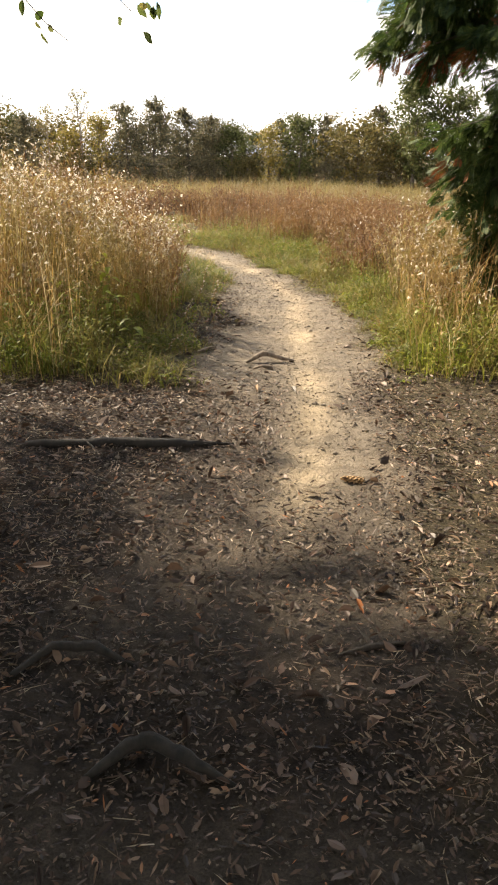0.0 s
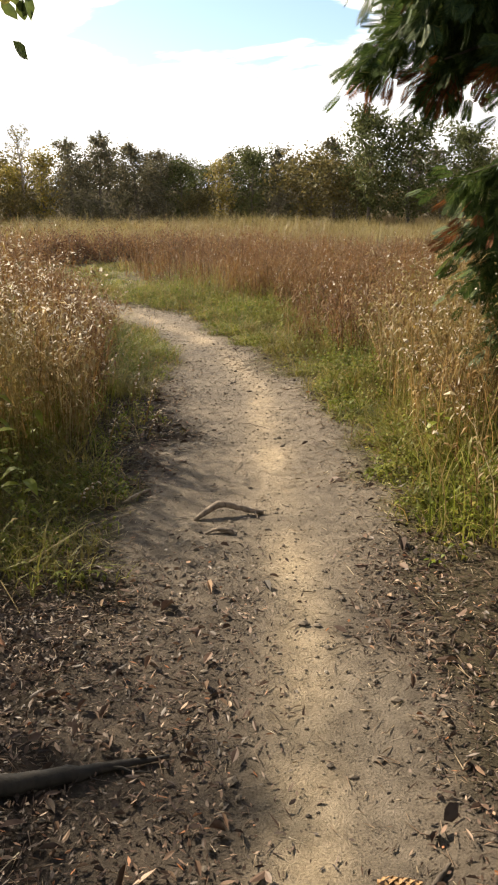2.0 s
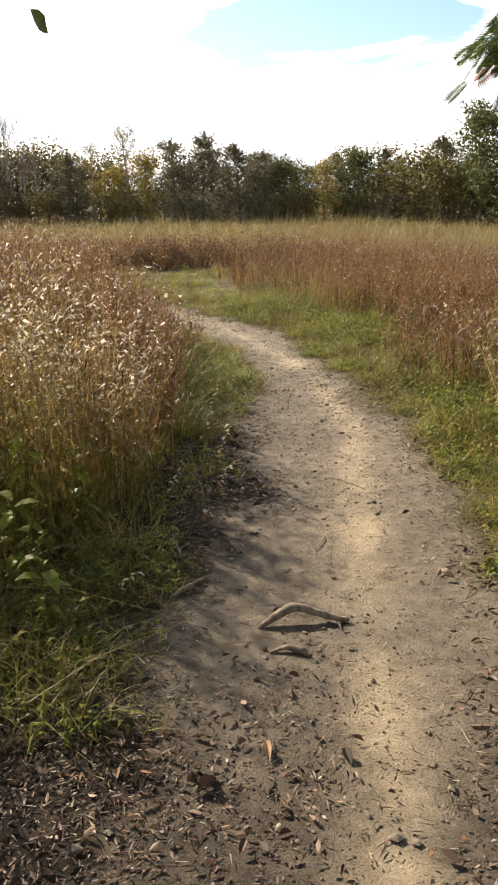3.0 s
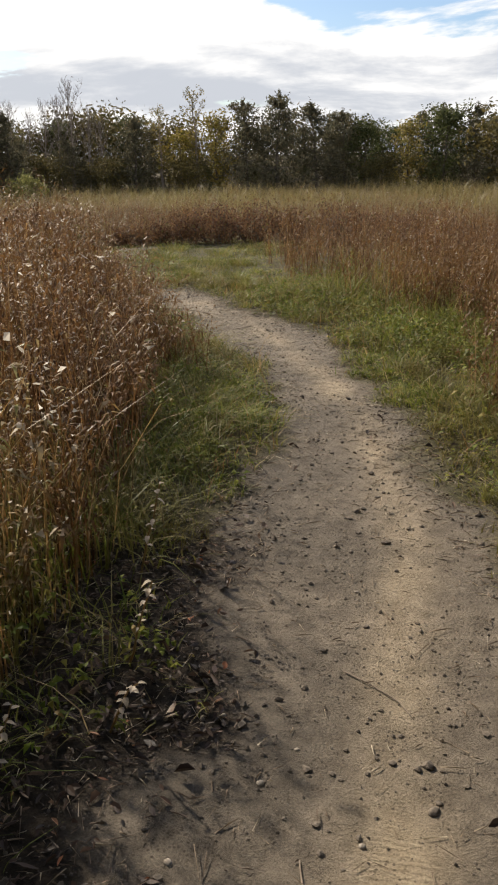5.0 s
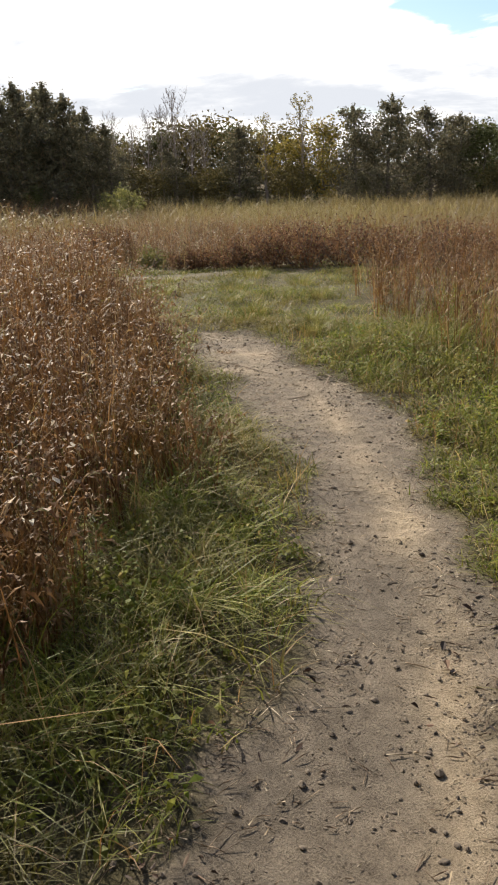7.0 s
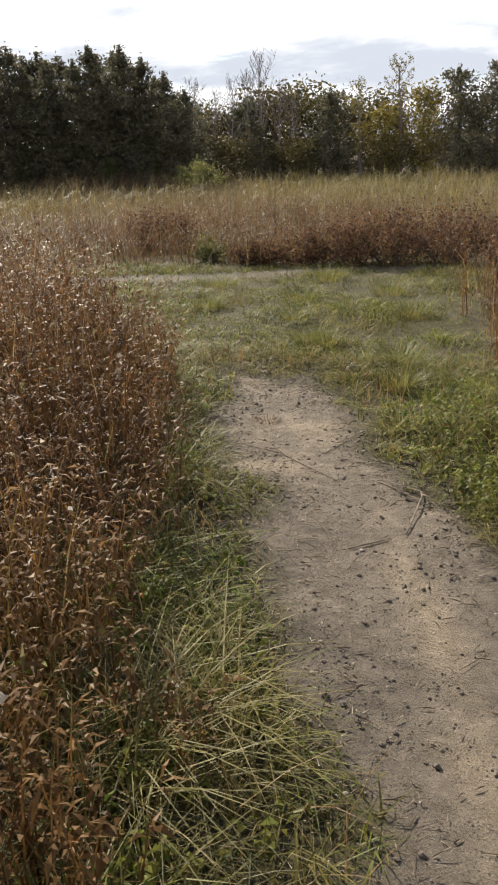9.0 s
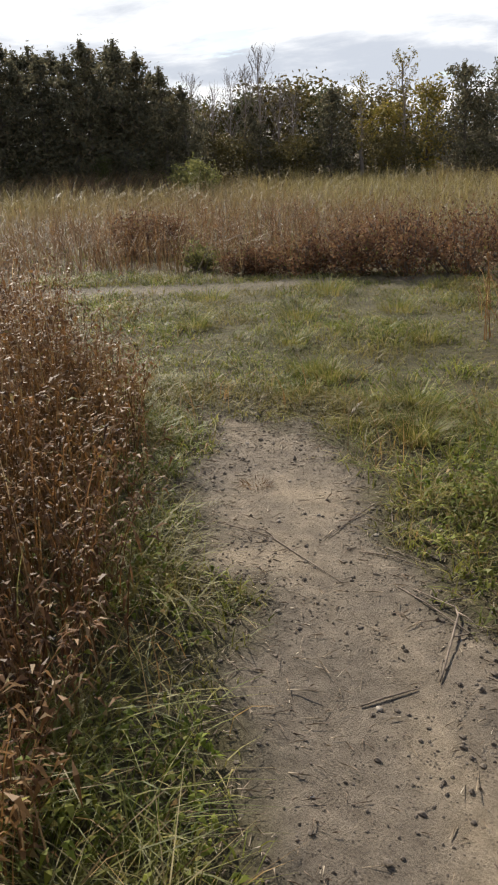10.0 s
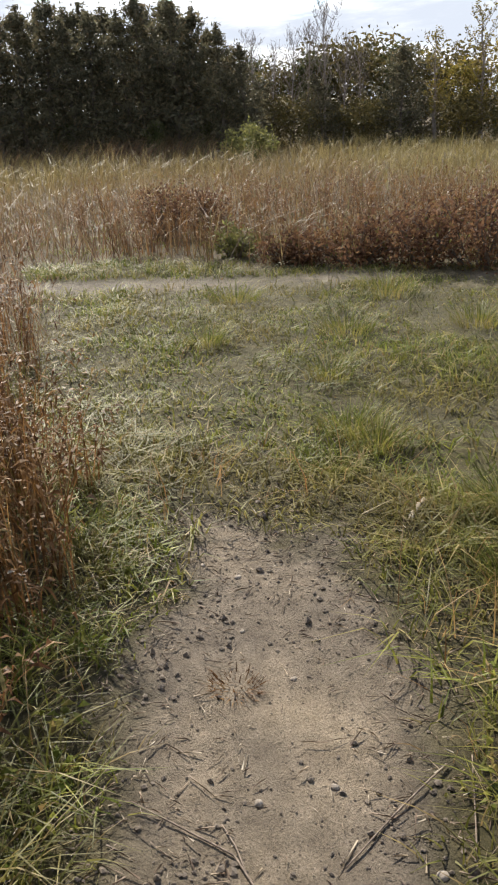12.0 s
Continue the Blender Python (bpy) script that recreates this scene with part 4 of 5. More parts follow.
def cedar():
    rng = np.random.default_rng(93)
    bx, by = 3.3, 9.0
    root = tagged(new("cedar_tree"), "dark green cedar with drooping sprays overhanging the trail", "tree")
    root.location = (bx, by, -0.03)
    w = Geo()
    w.tube([(0, 0, -0.1), (0.04, 0, 1.2), (0, 0.05, 2.6), (-0.05, 0.05, 4.2), (-0.03, 0, 6.4)], [0.17, 0.14, 0.11, 0.07, 0.02], 10)
    ends = [(0.92, 8.45, 2.28, 2.5), (1.1, 8.15, 2.5, 2.7), (1.0, 8.75, 2.9, 3.0), (1.3, 8.3, 2.2, 2.6), (1.6, 8.05, 2.25, 2.6), (1.45, 8.9, 2.35, 2.7), (1.85, 8.3, 2.05, 2.4), (1.15, 8.5, 2.6, 2.9), (1.4, 8.4, 2.9, 3.2),
            (1.55, 8.42, 1.38, 1.7), (1.85, 8.45, 0.95, 1.4), (1.95, 8.3, 0.62, 1.1), (2.05, 8.7, 1.55, 1.9), (2.1, 8.2, 1.1, 1.5), (2.1, 8.5, 1.75, 2.1), (1.65, 8.4, 1.15, 1.6), (1.5, 8.5, 1.62, 1.9), (1.8, 8.35, 0.8, 1.3), (1.9, 8.6, 1.28, 1.7)]
    for _ in range(42):
        a, zz = rng.uniform(-2.0, 2.0) , rng.uniform(0.5, 6.0)
        r = 2.1 * (1 - zz / 7.0) * rng.uniform(0.7, 1.1)
        ends.append((bx + r * np.cos(a), by + r * np.sin(a), zz, zz + 0.35))
    pts, dirs, live = [], [], []
    for nth, (x, y, z, zs) in enumerate(ends):
        o, e = np.array([0, 0, zs]), np.array([x - bx, y - by, z])
        p = limb(o, e, 0.16, rng, 8)
        w.tube(p, np.linspace(0.028, 0.005, 8), 5)
        ln = np.linalg.norm(e - o)
        for _ in range(int((185 if nth < 19 else 16) * ln) + 20):
            u = rng.uniform(0.25, 1.0) ** 0.7
            q = np.array([np.interp(u * 7, np.arange(8), p[:, k]) for k in range(3)])
            d = 0.7 * (e - o) / ln + rng.normal(0, 0.45, 3) + [0, 0, -0.95]
            pts.append(q + rng.normal(0, 0.035, 3) + d * rng.uniform(0, 0.17))
            dirs.append(d / np.linalg.norm(d))
            live.append(nth >= 19)
    sv, st = spray_shape()
    pts, dirs = np.array(pts), np.array(dirs)
    n, far_bough = len(pts), np.array(live)
    s2 = np.cross(dirs, rng.normal(0, 1, (n, 3)))
    s2 /= np.linalg.norm(s2, axis=1)[:, None]
    s3 = np.cross(dirs, s2)
    size = (rng.uniform(0.085, 0.155, n) * np.where(far_bough, 1.8, 1.0))[:, None, None]
    v = pts[:, None] + size * (sv[None, :, 0:1] * dirs[:, None] + sv[None, :, 1:2] * s2[:, None] + sv[None, :, 2:3] * s3[:, None])
    dead = (rng.random(n) < 0.02) | ((vnoise(pts[:, 0] + pts[:, 1], pts[:, 2], 3.1, 5) > 0.74) & (rng.random(n) < 0.6))
    for name, pick, mat_, lab in (("foliage", ~dead, MAT_CEDAR, ""), ("dead_foliage", dead, MAT_CEDAR_DEAD, "rust-brown dead sprays")):
        m = int(pick.sum())
        t = (np.arange(m)[:, None, None] * len(sv) + st[None]).reshape(-1, 3)
        part(name, mesh_of(name, v[pick].reshape(-1, 3), t, mat_), root, lab)
    part("trunk", w.mesh("trunk", MAT_BARK), root)


near_trees()
cedar()


# ---- shrubs, and the shaded front of the forb stand ----
def shrub(x, y, r, tall, mat, label, seed, leaves=1500, leaf=0.028):
    rng = np.random.default_rng(seed)
    root = tagged(new("shrub"), label, "shrub", "shrubs of the meadow")
    root.location = (x, y, float(ground_z(x, y)[0]) - 0.02)
    pts = []
    for _ in range(22):
        a, rr = rng.uniform(0, 6.283), r * rng.random() ** 0.5
        e = np.array([np.cos(a) * rr, np.sin(a) * rr, tall * (1 - 0.45 * (rr / r) ** 2) * rng.uniform(0.75, 1.15)])
        p = limb((e[0] * 0.25, e[1] * 0.25, 0), e, 0.05, rng)
        w = Geo()
        w.tube(p, np.linspace(0.008, 0.003, 5), 4)
        part("stem", w.mesh("stem", MAT_BARK), root)
        u = rng.random(leaves // 22) ** 0.8
        pts.append(np.array([[np.interp(t_ * 4, np.arange(5), p[:, k]) for k in range(3)] for t_ in u]) + rng.normal(0, 0.05 + 0.05 * r, (len(u), 3)))
    g = Geo()
    c = np.concatenate(pts)
    g.add(*leaf_cards(c[c[:, 2] > 0.02], leaf, rng))
    part("foliage", g.mesh("foliage", mat), root)


# bush shapes in place of the forb stand's front, its shade in their colour
for k, (x, y, r, tall) in enumerate(((-6.1, 20.6, 0.35, 0.26), (-5.5, 20.75, 0.5, 0.40), (-4.9, 20.95, 0.6, 0.58), (-4.3, 21.05, 0.7, 0.70), (-3.7, 21.35, 0.7, 0.78), (-3.0, 21.35, 0.65, 0.6), (-2.2, 21.5, 0.7, 0.7), (-1.3, 21.9, 0.6, 0.5), (-8.7, 21.7, 0.45, 0.72), (-8.2, 21.9, 0.35, 0.5))):
    shrub(x, y, r, tall, MAT_FORB_SHADED, "reddish-brown bush shape for the forb stand's front, coloured dark as in shade", 200 + k, 3200, 0.021)
shrub(-6.9, 20.7, 0.25, 0.3, MAT_LEAF_BUSH, "low green bush beside the cross track", 231, 700)
shrub(-15.4, 33.1, 0.8, 1.15, MAT_LEAF_BUSH, "rounded yellow-green bush before the wood", 230, 5200, 0.042)


# ---- what lies on the ground ----
def lying_leaves():
    def w(x, y):
        green, tall, lane, bare, litter, e, side, along = zones(x, y)
        return np.clip(litter * 0.9 + 0.4 * step(12.5, 9, y) * step(-0.28, 0.02, e) * step(0.3, 0.08, e) * (0.25 + 0.75 * (vnoise(x, y, 2.1, 62) > -0.1)), 0, 1)

    x, y = scatter(40000, -2.6, 3.0, 2.2, 8.0, w)
    ex, ey = scatter(52000, -4.2, 1.6, 8.0, 16.4, w)
    x, y = np.r_[x, ex], np.r_[y, ey]
    n = len(x)
    z = ground_z(x, y)
    ln = (RNG.gamma(2.2, 0.0034, n) + 0.004) * np.where(RNG.random(n) < 0.10, 1.5, 1.0)
    wd = ln * RNG.uniform(0.18, 0.45, n)
    a = RNG.uniform(0, 2 * np.pi, n)
    d = np.stack([np.cos(a), np.sin(a), RNG.normal(0, 0.3, n)], 1)
    sd = np.stack([-np.sin(a), np.cos(a), RNG.normal(0, 0.5, n)], 1)
    curl = RNG.uniform(-0.6, 1.7, n)[:, None] * wd[:, None] * np.array([0, 0, 1.0])
    o = np.stack([x, y, z + RNG.uniform(0.004, 0.022, n)], 1)
    L, W = ln[:, None], wd[:, None]
    v = np.stack([o - d * L, o - d * L * 0.3 + sd * W + curl, o + d * L * 0.4 + sd * W * 0.85 + curl, o + d * L, o + d * L * 0.4 - sd * W * 0.85 + curl, o - d * L * 0.3 - sd * W + curl, o - d * L * 0.3, o + d * L * 0.4], 1)
    t = np.array([(0, 6, 1), (1, 6, 7), (1, 7, 2), (2, 7, 3), (3, 7, 4), (4, 7, 6), (4, 6, 5), (5, 6, 0)])
    g = Geo()
    g.add(v.reshape(-1, 3), (np.arange(n)[:, None, None] * 8 + t[None]).reshape(-1, 3))
    stuff("leaf_litter", g, MAT_LITTER, "brown curled fallen leaves on dark soil", "leaves")
    # crumbled leaf mulch
    x, y = scatter(70000, -2.2, 2.6, 2.2, 7.4, lambda x, y: np.clip(zones(x, y)[4] * 1.1, 0, 1))
    n = len(x)
    a, ln, wd = RNG.uniform(0, 2 * np.pi, n), RNG.gamma(2.2, 0.0032, n) + 0.003, RNG.uniform(0.0015, 0.0045, n)
    d, sd = np.stack([np.cos(a), np.sin(a), RNG.normal(0, 0.35, n)], 1), np.stack([-np.sin(a), np.cos(a), RNG.normal(0, 0.5, n)], 1)
    o = np.stack([x, y, ground_z(x, y) + RNG.uniform(0.003, 0.012, n)], 1)
    v = np.stack([o - d * ln[:, None], o + sd * wd[:, None], o + d * ln[:, None], o - sd * wd[:, None]], 1)
    g = Geo()
    g.add(v.reshape(-1, 3), (np.arange(n)[:, None, None] * 4 + np.array([(0, 1, 2), (0, 2, 3)])[None]).reshape(-1, 3))
    stuff("leaf_mulch", g, MAT_LITTER, "crumbled brown leaf mulch on dark soil", "leaves")
    # straw, needles and twig bits
    x, y = scatter(90000, -4.2, 3.0, 2.2, 17.0, lambda x, y: np.clip(0.13 + 0.8 * step(-0.3, 0.05, zones(x, y)[5]), 0, 1) * np.maximum(step(0.5, 0.15, zones(x, y)[5]), zones(x, y)[4]))
    n = len(x)
    a, ln, wd = RNG.uniform(0, 2 * np.pi, n), RNG.gamma(2.0, 0.008, n) + 0.005, RNG.uniform(0.0008, 0.0022, n)
    d, sd = np.stack([np.cos(a), np.sin(a), RNG.normal(0, 0.12, n)], 1), np.stack([-np.sin(a), np.cos(a), 0 * a], 1)
    o = np.stack([x, y, ground_z(x, y) + RNG.uniform(0.003, 0.012, n)], 1)
    up = np.array([0, 0, 1.0]) * wd[:, None]
    v = np.stack([o - d * ln[:, None] - sd * wd[:, None], o - d * ln[:, None] + sd * wd[:, None], o + d * ln[:, None], o + up * 2], 1)
    t = np.array([(0, 2, 3), (1, 3, 2), (0, 3, 1)])
    g = Geo()
    g.add(v.reshape(-1, 3), (np.arange(n)[:, None, None] * 4 + t[None]).reshape(-1, 3))
    stuff("plant_debris", g, MAT_DEBRIS, "scattered straw, needles and twig bits on the trail", "debris")


MAT_DEBRIS = leafy("plant_debris", [(0.0, (0.15, 0.105, 0.075)), (0.55, (0.24, 0.17, 0.115)), (0.85, (0.42, 0.33, 0.22)), (1.0, (0.58, 0.50, 0.38))], 0.2, 0.6)

ICO = np.array([(0, 0, 1), (0.89, 0, 0.3), (0.28, 0.85, 0.3), (-0.72, 0.53, 0.3), (-0.72, -0.53, 0.3), (0.28, -0.85, 0.3), (0.75, 0.4, -0.4), (-0.3, 0.8, -0.4), (-0.85, 0, -0.4), (-0.3, -0.8, -0.4), (0.75, -0.4, -0.4)])
ICO_T = np.array([(0, 1, 2), (0, 2, 3), (0, 3, 4), (0, 4, 5), (0, 5, 1), (1, 6, 2), (2, 6, 7), (2, 7, 3), (3, 7, 8), (3, 8, 4), (4, 8, 9), (4, 9, 5), (5, 9, 10), (5, 10, 1), (1, 10, 6)])


def crumbs():
    def w(x, y):
        e = zones(x, y)[5]
        return step(0.3, 0.0, e) * (0.5 + 0.5 * step(-0.25, 0.02, e)) * (0.3 + 0.7 * (vnoise(x, y, 2.3, 61) > -0.1))

    x, y = scatter(150000, -3.9, 2.2, 2.2, 16.3, w)
    n = len(x)
    r = np.clip(RNG.gamma(1.5, 0.0013, n) + 0.0012, 0, 0.010) * np.where(RNG.random(n) < 0.07, 1.9, 1.0)
    z = ground_z(x, y) + r * 0.35
    j = 1 + RNG.normal(0, 0.22, (n, len(ICO), 1))
    sq = np.stack([RNG.uniform(0.8, 1.4, n), RNG.uniform(0.8, 1.3, n), RNG.uniform(0.5, 0.9, n)], 1)
    v = np.stack([x, y, z], 1)[:, None] + r[:, None, None] * j * ICO[None] * sq[:, None]
    g = Geo()
    g.add(v.reshape(-1, 3), (np.arange(n)[:, None, None] * len(ICO) + ICO_T[None]).reshape(-1, 3))
    stuff("soil_crumbs", g, MAT_CLOD, "dark crumbs and small clods of soil on the trail", "soil")


lying_leaves()
crumbs()


def stick(name, pts, radii, mat, label, category="stick", knots=0, sides=7, twigs=()):
    """A stick along points given as (x, y, height over the ground), with side twigs."""
    pts = np.array(pts, float)
    base = np.array([pts[0, 0], pts[0, 1], float(ground_z(pts[0, 0], pts[0, 1])[0])])
    p = pts.copy()
    p[:, 2] += ground_z(pts[:, 0], pts[:, 1]) 
    u = np.linspace(0, len(p) - 1, 4 * len(p))
    q = np.stack([np.interp(u, np.arange(len(p)), p[:, k]) for k in range(3)], 1)
    rng = np.random.default_rng(int(abs(pts[0, 0]) * 1000) + len(label))
    rr = np.interp(u, np.arange(len(radii)) * (len(p) - 1) / (len(radii) - 1), radii)
    q[1:-1] += rng.normal(0, 0.10, (len(q) - 2, 3)) * rr[1:-1, None]
    rr = rr * (1 + rng.normal(0, 0.04, len(rr)))
    root = tagged(new(name), label, category)
    root.location = base
    g = Geo()
    g.tube(q - base, rr, sides)
    part("stem", g.mesh("stem", mat, True), root)
    for a, b in twigs:
        g = Geo()
        a, b = np.array(a, float), np.array(b, float)
        a[2] += float(ground_z(a[0], a[1])[0])
        b[2] += float(ground_z(b[0], b[1])[0])
        g.tube(limb(a - base, b - base, 0.0, rng, 5), np.linspace(rr.min() * 0.9 + 0.001, 0.0012, 5), 5)
        part("side_twig", g.mesh("side_twig", mat, True), root)


stick("fallen_log", [(-0.8, 5.18, 0.010), (-0.44, 5.225, 0.018), (-0.2, 5.265, 0.02), (-0.06, 5.32, 0.018), (0.06, 5.39, 0.013), (0.2, 5.455, 0.010)], [0.018, 0.026, 0.029, 0.024, 0.013, 0.006], MAT_LOG, "dark damp rotten log lying in leaf litter", "log", sides=10,
      twigs=[((-0.5, 5.22, 0.03), (-0.42, 5.12, 0.008)), ((0.05, 5.38, 0.014), (0.17, 5.38, 0.008))])
stick("arched_stick", [(0.05, 7.18, 0.002), (0.11, 7.23, 0.034), (0.165, 7.27, 0.056), (0.215, 7.28, 0.048), (0.30, 7.29, 0.026), (0.385, 7.30, 0.011)], [0.008, 0.016, 0.019, 0.016, 0.015, 0.011], MAT_STICK, "arched weathered stick lying on the trail", sides=9,
      twigs=[((0.34, 7.29, 0.015), (0.36, 7.23, 0.005))])
stick("broken_stick", [(0.12, 7.02, 0.004), (0.18, 7.04, 0.018), (0.235, 7.04, 0.014), (0.26, 7.03, 0.006)], [0.004, 0.010, 0.016, 0.006], MAT_STICK, "short broken stick stub on the trail", sides=8)
stick("trail_edge_stick", [(-0.33, 7.29, 0.006), (-0.28, 7.38, 0.014), (-0.22, 7.49, 0.01)], [0.006, 0.012, 0.006], MAT_STICK, "pale grey stick at the trail's edge")
stick("arched_root", [(-0.15, 3.36, 0.0), (-0.06, 3.50, 0.035), (0.06, 3.52, 0.04), (0.18, 3.50, 0.0)], [0.008, 0.014, 0.016, 0.008], MAT_LOG, "dark arched root rising from leaf litter", "root")
stick("arched_root", [(0.18, 3.03, 0.0), (0.27, 3.12, 0.04), (0.32, 3.14, 0.05), (0.42, 3.10, 0.035), (0.54, 3.06, 0.0)], [0.010, 0.018, 0.022, 0.018, 0.008], MAT_LOG, "thick dark root arching over a hollow", "root")
stick("dark_twig", [(0.77, 3.63, 0.01), (0.87, 3.68, 0.012), (0.97, 3.71, 0.008)], [0.006, 0.011, 0.006], MAT_DEADWOOD, "dark twig on bare soil", twigs=[((0.87, 3.68, 0.012), (0.82, 3.78, 0.02))])
stick("dark_twig", [(0.86, 5.0, 0.008), (0.90, 5.05, 0.01), (0.935, 5.10, 0.006)], [0.005, 0.007, 0.004], MAT_DEADWOOD, "short dark twig beside a cone")
stick("bent_twig", [(0.185, 7.92, 0.004), (0.215, 8.06, 0.008), (0.17, 8.19, 0.004)], [0.0019, 0.0025, 0.0019], MAT_STICK, "thin bent twig on the trail")
stick("thin_twig", [(0.145, 8.91, 0.005), (0.22, 8.87, 0.008), (0.32, 8.81, 0.004), (0.37, 8.74, 0.004)], [0.0025, 0.0022, 0.0019, 0.0012], MAT_STICK, "thin dark twig across the trail")
stick("forked_twig", [(-1.57, 14.03, 0.006), (-1.62, 14.38, 0.02), (-1.82, 14.47, 0.008)], [0.0031, 0.0037, 0.0019], MAT_STICK, "forked grey twig at the trail's edge", twigs=[((-1.6, 14.25, 0.012), (-1.48, 14.36, 0.02)), ((-1.62, 14.36, 0.02), (-1.5, 14.3, 0.01))])
stick("forked_twig", [(-1.74, 13.83, 0.005), (-1.69, 13.9, 0.008), (-1.62, 13.98, 0.005)], [0.0025, 0.0035, 0.002], MAT_STICK, "short dark twig on pale soil")
stick("straight_twig", [(-2.28, 14.74, 0.004), (-2.25, 14.92, 0.006), (-2.21, 15.10, 0.008)], [0.0019, 0.0025, 0.0025], MAT_STICK, "straight pale twig on the trail")
stick("thin_twig", [(-2.11, 14.67, 0.004), (-1.97, 14.66, 0.012), (-1.79, 14.61, 0.01)], [0.0019, 0.0019, 0.0012], MAT_STICK, "thin pale twig at the trail's edge")
stick("straight_twig", [(-1.88, 14.48, 0.004), (-1.72, 14.38, 0.012), (-1.54, 14.27, 0.008)], [0.0025, 0.0025, 0.0019], MAT_STICK, "straight grey twig leaning on crumbs", twigs=[((-1.72, 14.38, 0.012), (-1.6, 14.48, 0.02))])
stick("long_runner", [(-2.75, 14.60, 0.02), (-2.49, 14.63, 0.006), (-2.30, 14.54, 0.006), (-2.07, 14.43, 0.003)], [0.0019, 0.0025, 0.0025, 0.0012], MAT_STICK, "long thin root running across the trail", "root")
stick("thin_twig", [(-2.02, 14.73, 0.004), (-1.92, 14.69, 0.008), (-1.82, 14.65, 0.006)], [0.0019, 0.0019, 0.0012], MAT_STICK, "thin pale twig at the trail's edge")
stick("thin_twig", [(-2.17, 15.16, 0.004), (-2.08, 14.95, 0.008), (-2.0, 14.75, 0.004)], [0.0015, 0.0019, 0.0012], MAT_STICK, "thin dark twig at the trail's edge")
stick("thin_twig", [(-2.56, 14.68, 0.004), (-2.50, 14.65, 0.008), (-2.43, 14.60, 0.004)], [0.0019, 0.0025, 0.0012], MAT_STICK, "thin pale twig on the trail")
stick("barkless_stick", [(-2.78, 16.12, 0.02), (-2.79, 16.2, 0.03), (-2.80, 16.3, 0.025)], [0.010, 0.012, 0.009], MAT_PALE, "pale barkless stick lying in short grass", sides=8)


def pebble(x, y, r, seed, mat=MAT_STONE, name="pebble", label="small pale rounded pebble on the trail", cat="pebble"):
    rng = np.random.default_rng(seed)
    bm = bmesh.new()
    bmesh.ops.create_icosphere(bm, subdivisions=2, radius=1.0)
    sx, sy, sz = rng.uniform(0.8, 1.3), rng.uniform(0.7, 1.0), rng.uniform(0.45, 0.7)
    for v in bm.verts:
        k = 1 + 0.16 * noise.noise(v.co * 1.6 + Vector((seed, 0, 0))) + 0.07 * noise.noise(v.co * 5)
        v.co = Vector((v.co.x * sx, v.co.y * sy, v.co.z * sz)) * k * r
    me = bpy.data.meshes.new(name)
    bm.to_mesh(me)
    bm.free()
    me.polygons.foreach_set("use_smooth", np.full(len(me.polygons), True))
    me.materials.append(mat)
    ob = tagged(new(name, me), label, cat, cat + "s of the trail")
    ob.location = (x, y, float(ground_z(x, y)[0]) + r * sz * 0.15)
    ob.rotation_euler = (0, 0, rng.uniform(0, 6.28))


for k, (x, y, r) in enumerate(((-3.14, 15.54, 0.016), (-3.28, 15.53, 0.014), (-2.41, 14.92, 0.014), (-2.53, 14.78, 0.016), (-2.10, 14.82, 0.017), (-1.49, 13.0, 0.011), (-1.70, 13.44, 0.011), (-1.69, 13.85, 0.015), (-1.54, 13.16, 0.012),
                               (-0.15, 8.62, 0.012), (0.02, 8.4, 0.013), (0.30, 8.27, 0.013), (0.08, 8.55, 0.010), (-0.11, 8.1, 0.014), (0.1, 9.4, 0.009), (0.28, 6.2, 0.011), (0.5, 6.0, 0.010), (0.66, 5.9, 0.012), (0.19, 5.75, 0.009), (-0.6, 11.2, 0.010), (-1.2, 12.6, 0.011), (-2.7, 15.2, 0.012), (-2.95, 15.3, 0.012))):
    pebble(x, y, r * 0.78, 300 + k)
for k, (x, y, r) in enumerate(((0.45, 8.42, 0.022), (0.46, 8.45, 0.014), (0.17, 9.18, 0.016), (0.05, 10.3, 0.018), (0.07, 10.36, 0.015), (-0.24, 11.55, 0.018), (0.38, 7.22, 0.016), (0.9, 5.2, 0.018), (-0.15, 5.05, 0.022), (-0.98, 12.1, 0.016), (-1.9, 14.2, 0.015), (0.8, 3.93, 0.02), (0.22, 9.6, 0.014), (-0.85, 12.95, 0.017), (-0.8, 12.8, 0.015))):
    pebble(x, y, r * 0.7, 340 + k, MAT_CLOD, "soil_clod", "dark rounded clod of soil on the trail", "clod")


def cone():
    root = tagged(new("pine_cone"), "tan open spruce cone lying on the soil", "cone")
    x, y = 0.81, 5.03
    root.location, root.rotation_euler = (x, y, float(ground_z(x, y)[0]) + 0.014), (0, 0, -0.15)
    core = Geo()
    core.tube([(-0.055, 0, 0), (0, 0, 0), (0.055, 0, 0)], [0.006, 0.009, 0.004], 7)
    part("core", core.mesh("core", MAT_CONE, True), root)
    v = np.array([(0, 0, 0), (0.010, 0.007, 0.011), (0.018, 0, 0.014), (0.010, -0.007, 0.011), (0.009, 0, 0.008)])
    scale = mesh_of("scale", v, [(0, 1, 4), (1, 2, 4), (2, 3, 4), (3, 0, 4), (0, 3, 1), (1, 3, 2)], MAT_CONE)
    for k in range(54):
        u = k / 53
        ob = part("scale", scale, root)
        ob.matrix_local = pose(-0.05 + 0.092 * u, 0, 0) @ Matrix.Rotation(k * 2.39996, 4, "X") @ Matrix.Translation((0, 0, 0.004)) @ Matrix.Scale(0.65 + 0.5 * math.sin(math.pi * (0.15 + 0.7 * u)), 4)


cone()


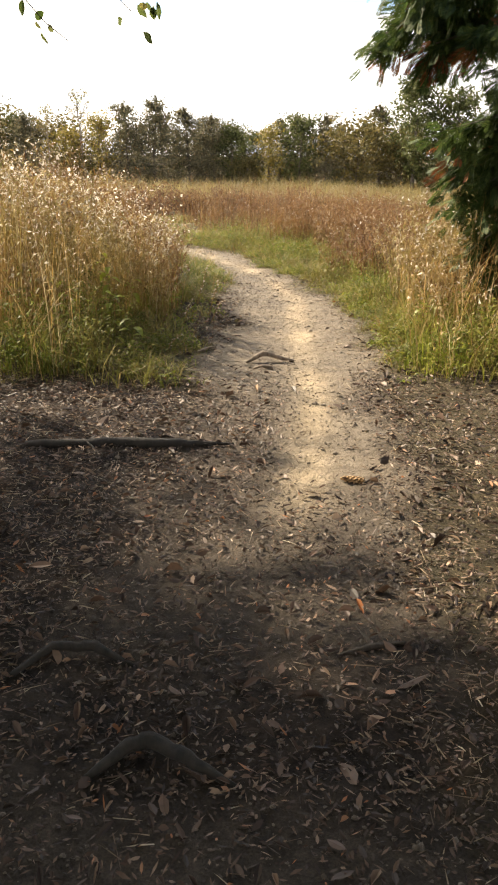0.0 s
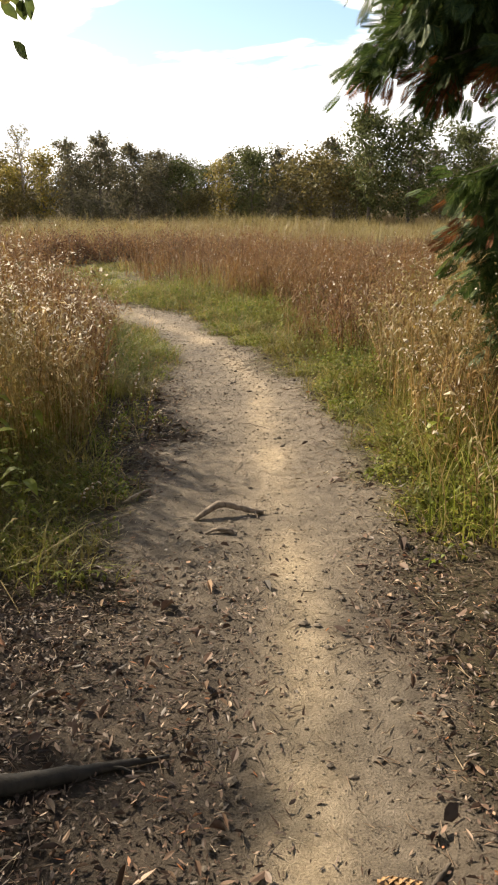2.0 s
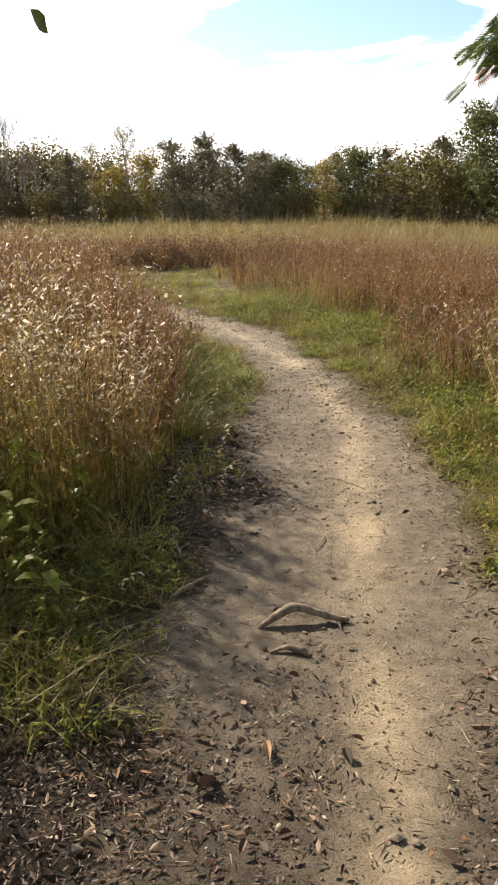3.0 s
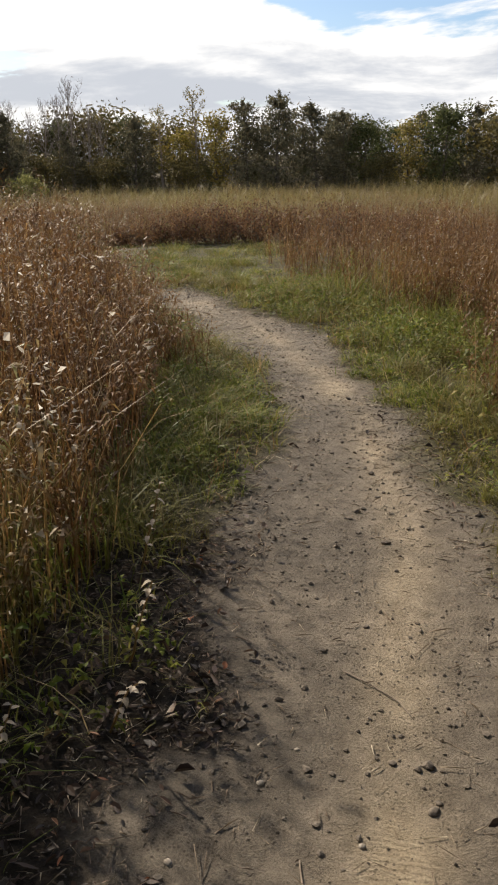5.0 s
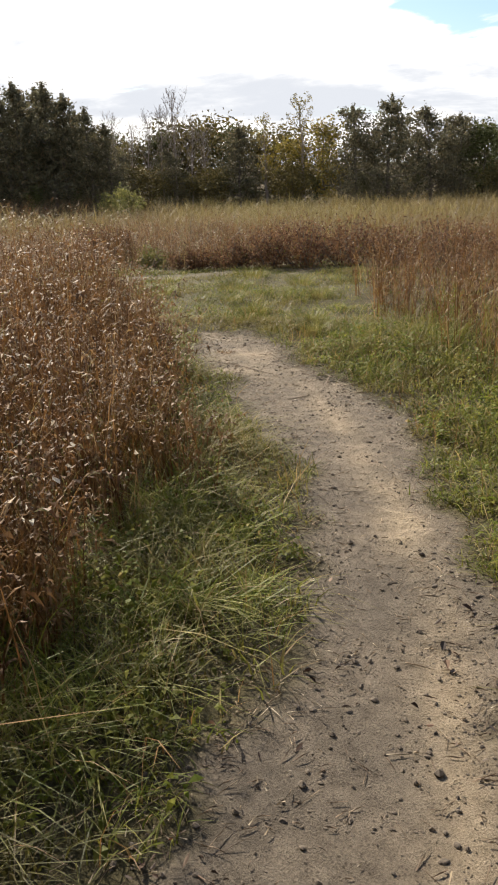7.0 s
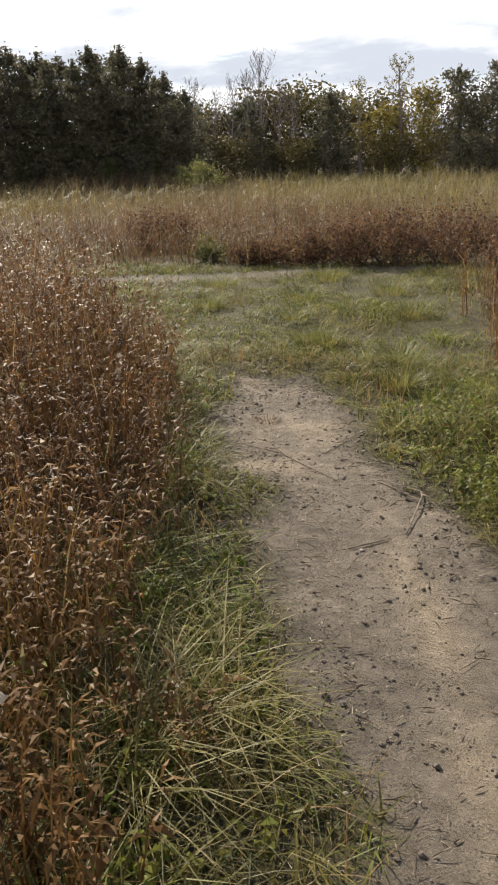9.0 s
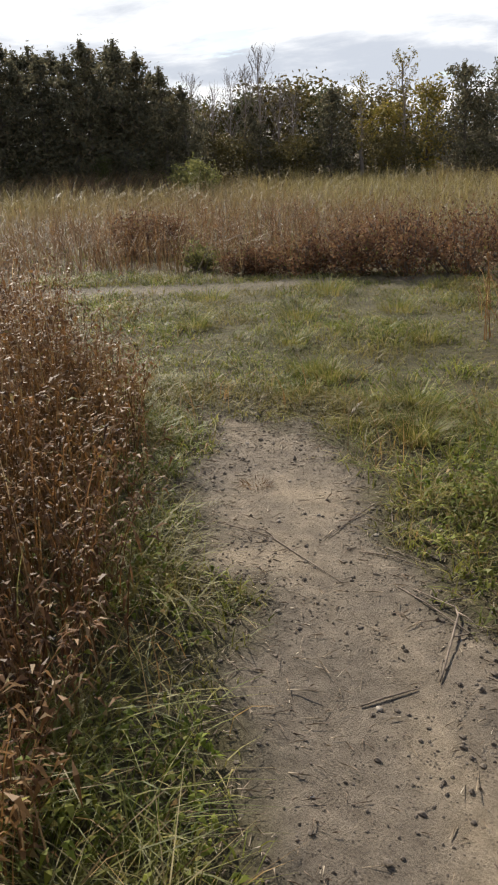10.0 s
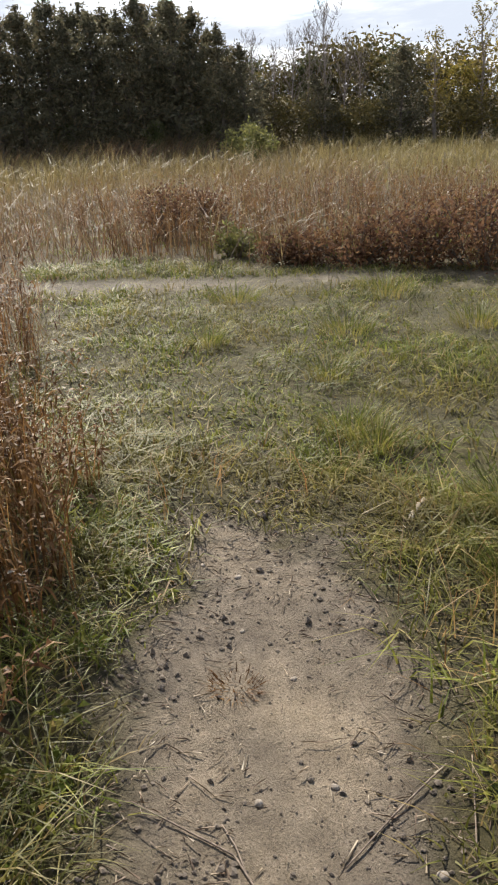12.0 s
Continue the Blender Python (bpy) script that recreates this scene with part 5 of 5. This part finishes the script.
def tussock(x, y, r, tall, seed, mat, label, k=160):
    g = Geo()
    rng = np.random.default_rng(seed)
    a, d = rng.uniform(0, 6.283, k), r * rng.random(k) ** 0.5
    g.add(*blades(x + np.cos(a) * d, y + np.sin(a) * d, tall * rng.uniform(0.5, 1.2, k), rng.uniform(0.003, 0.006, k), rng.uniform(0.4, 1.2, k), 3, a))
    v = np.concatenate(g.v)
    base = np.array([x, y, float(ground_z(x, y)[0])])
    ob = tagged(new("grass_tussock", mesh_of("grass_tussock", v - base, np.concatenate(g.t), mat)), label, "grass tuft", "tussocks")
    ob.location = base


tussock(-2.81, 15.08, 0.07, 0.04, 401, MAT_FORB_RED, "small dry brown tuft growing on the trail", 130)
for k, (x, y, r, h) in enumerate(((-3.41, 16.83, 0.16, 0.2), (-3.2, 16.7, 0.12, 0.22), (-4.95, 17.7, 0.14, 0.18), (-4.3, 18.4, 0.2, 0.2), (-2.5, 16.4, 0.12, 0.24), (-2.3, 15.9, 0.1, 0.22), (-3.9, 17.5, 0.15, 0.16), (-5.6, 18.9, 0.2, 0.2), (-4.6, 19.6, 0.25, 0.24), (-3.6, 19.0, 0.2, 0.2), (-3.0, 18.0, 0.15, 0.2))):
    tussock(x, y, r, h, 410 + k, MAT_GREEN, "green grass tussock with bleached blades on the lane", 240)


def leaf_fan(g, o, d, ln, wd, rng, droop):
    """One broad leaf from o along d, folded at the midrib and drooping to its tip."""
    d = np.array(d, float) / np.linalg.norm(d)
    sd = np.cross(d, [0, 0, 1.0])
    sd = sd / (np.linalg.norm(sd) + 1e-9)
    rows = []
    for u, w in ((0, 0.05), (0.3, 0.85), (0.6, 1.0), (0.85, 0.5), (1.0, 0.0)):
        c = o + d * ln * u + np.array([0, 0, -droop * ln * u * u])
        rows += [c + sd * wd * w + [0, 0, 0.25 * wd * w], c, c - sd * wd * w + [0, 0, 0.25 * wd * w]]
    t = []
    for i in range(4):
        for j in range(2):
            a = 3 * i + j
            t += [(a, a + 1, a + 4), (a, a + 4, a + 3)]
    g.add(rows, t)


def weed(x, y, tall, count, ln, wd, mat, name, label, seed, lean=(0, 0)):
    rng = np.random.default_rng(seed)
    root = tagged(new(name), label, "plant", "single plants beside the trail")
    root.location = (x, y, float(ground_z(x, y)[0]) - 0.01)
    w = Geo()
    top = np.array([lean[0], lean[1], tall])
    p = limb((0, 0, 0), top, 0.02, rng, 6)
    w.tube(p, np.linspace(0.005, 0.002, 6), 5)
    part("stem", w.mesh("stem", MAT_FORB if mat is not MAT_LEAF_WEED else MAT_GREEN), root)
    for k in range(count):
        g = Geo()
        u = 0.3 + 0.7 * k / max(1, count - 1)
        o = np.array([np.interp(u * 5, np.arange(6), p[:, i]) for i in range(3)])
        a = k * 2.4 + rng.normal(0, 0.3)
        f = rng.uniform(0.7, 1.2)
        leaf_fan(g, o, (np.cos(a), np.sin(a), rng.uniform(0.1, 0.7)), ln * f, wd * f, rng, rng.uniform(0.3, 1.0))
        part("leaf", g.mesh("leaf", mat), root)


MAT_LEAF_WEED = leafy("weed_leaf", [(0.0, (0.16, 0.22, 0.03)), (1.0, (0.34, 0.36, 0.05))], 0.5, 0.45)
MAT_POD = leafy("dried_pod", [(0.0, (0.40, 0.30, 0.20)), (0.6, (0.60, 0.50, 0.38)), (1.0, (0.80, 0.76, 0.68))], 0.4, 0.6)
for k, (x, y, h, c) in enumerate(((-0.92, 7.2, 0.45, 10), (-1.05, 7.55, 0.6, 11), (-0.72, 7.0, 0.3, 8), (-1.2, 7.9, 0.65, 12), (-0.95, 7.9, 0.45, 9), (-1.3, 7.3, 0.5, 10), (1.35, 8.0, 0.3, 7))):
    weed(x, y, h, c, 0.11, 0.026, MAT_LEAF_WEED, "leafy_weed", "yellow-green broad-leaved weed in the grass", 500 + k)
for k, (x, y, h, c) in enumerate(((-0.42, 8.45, 0.22, 7), (-0.5, 8.75, 0.34, 8), (-0.62, 8.2, 0.3, 8), (-0.55, 7.25, 0.16, 4), (-0.7, 9.3, 0.4, 7))):
    weed(x, y, h, c + 5, 0.03, 0.008, MAT_POD, "dead_plant", "dead plant with pale papery pods beside the trail", 520 + k, (0.12, -0.05))
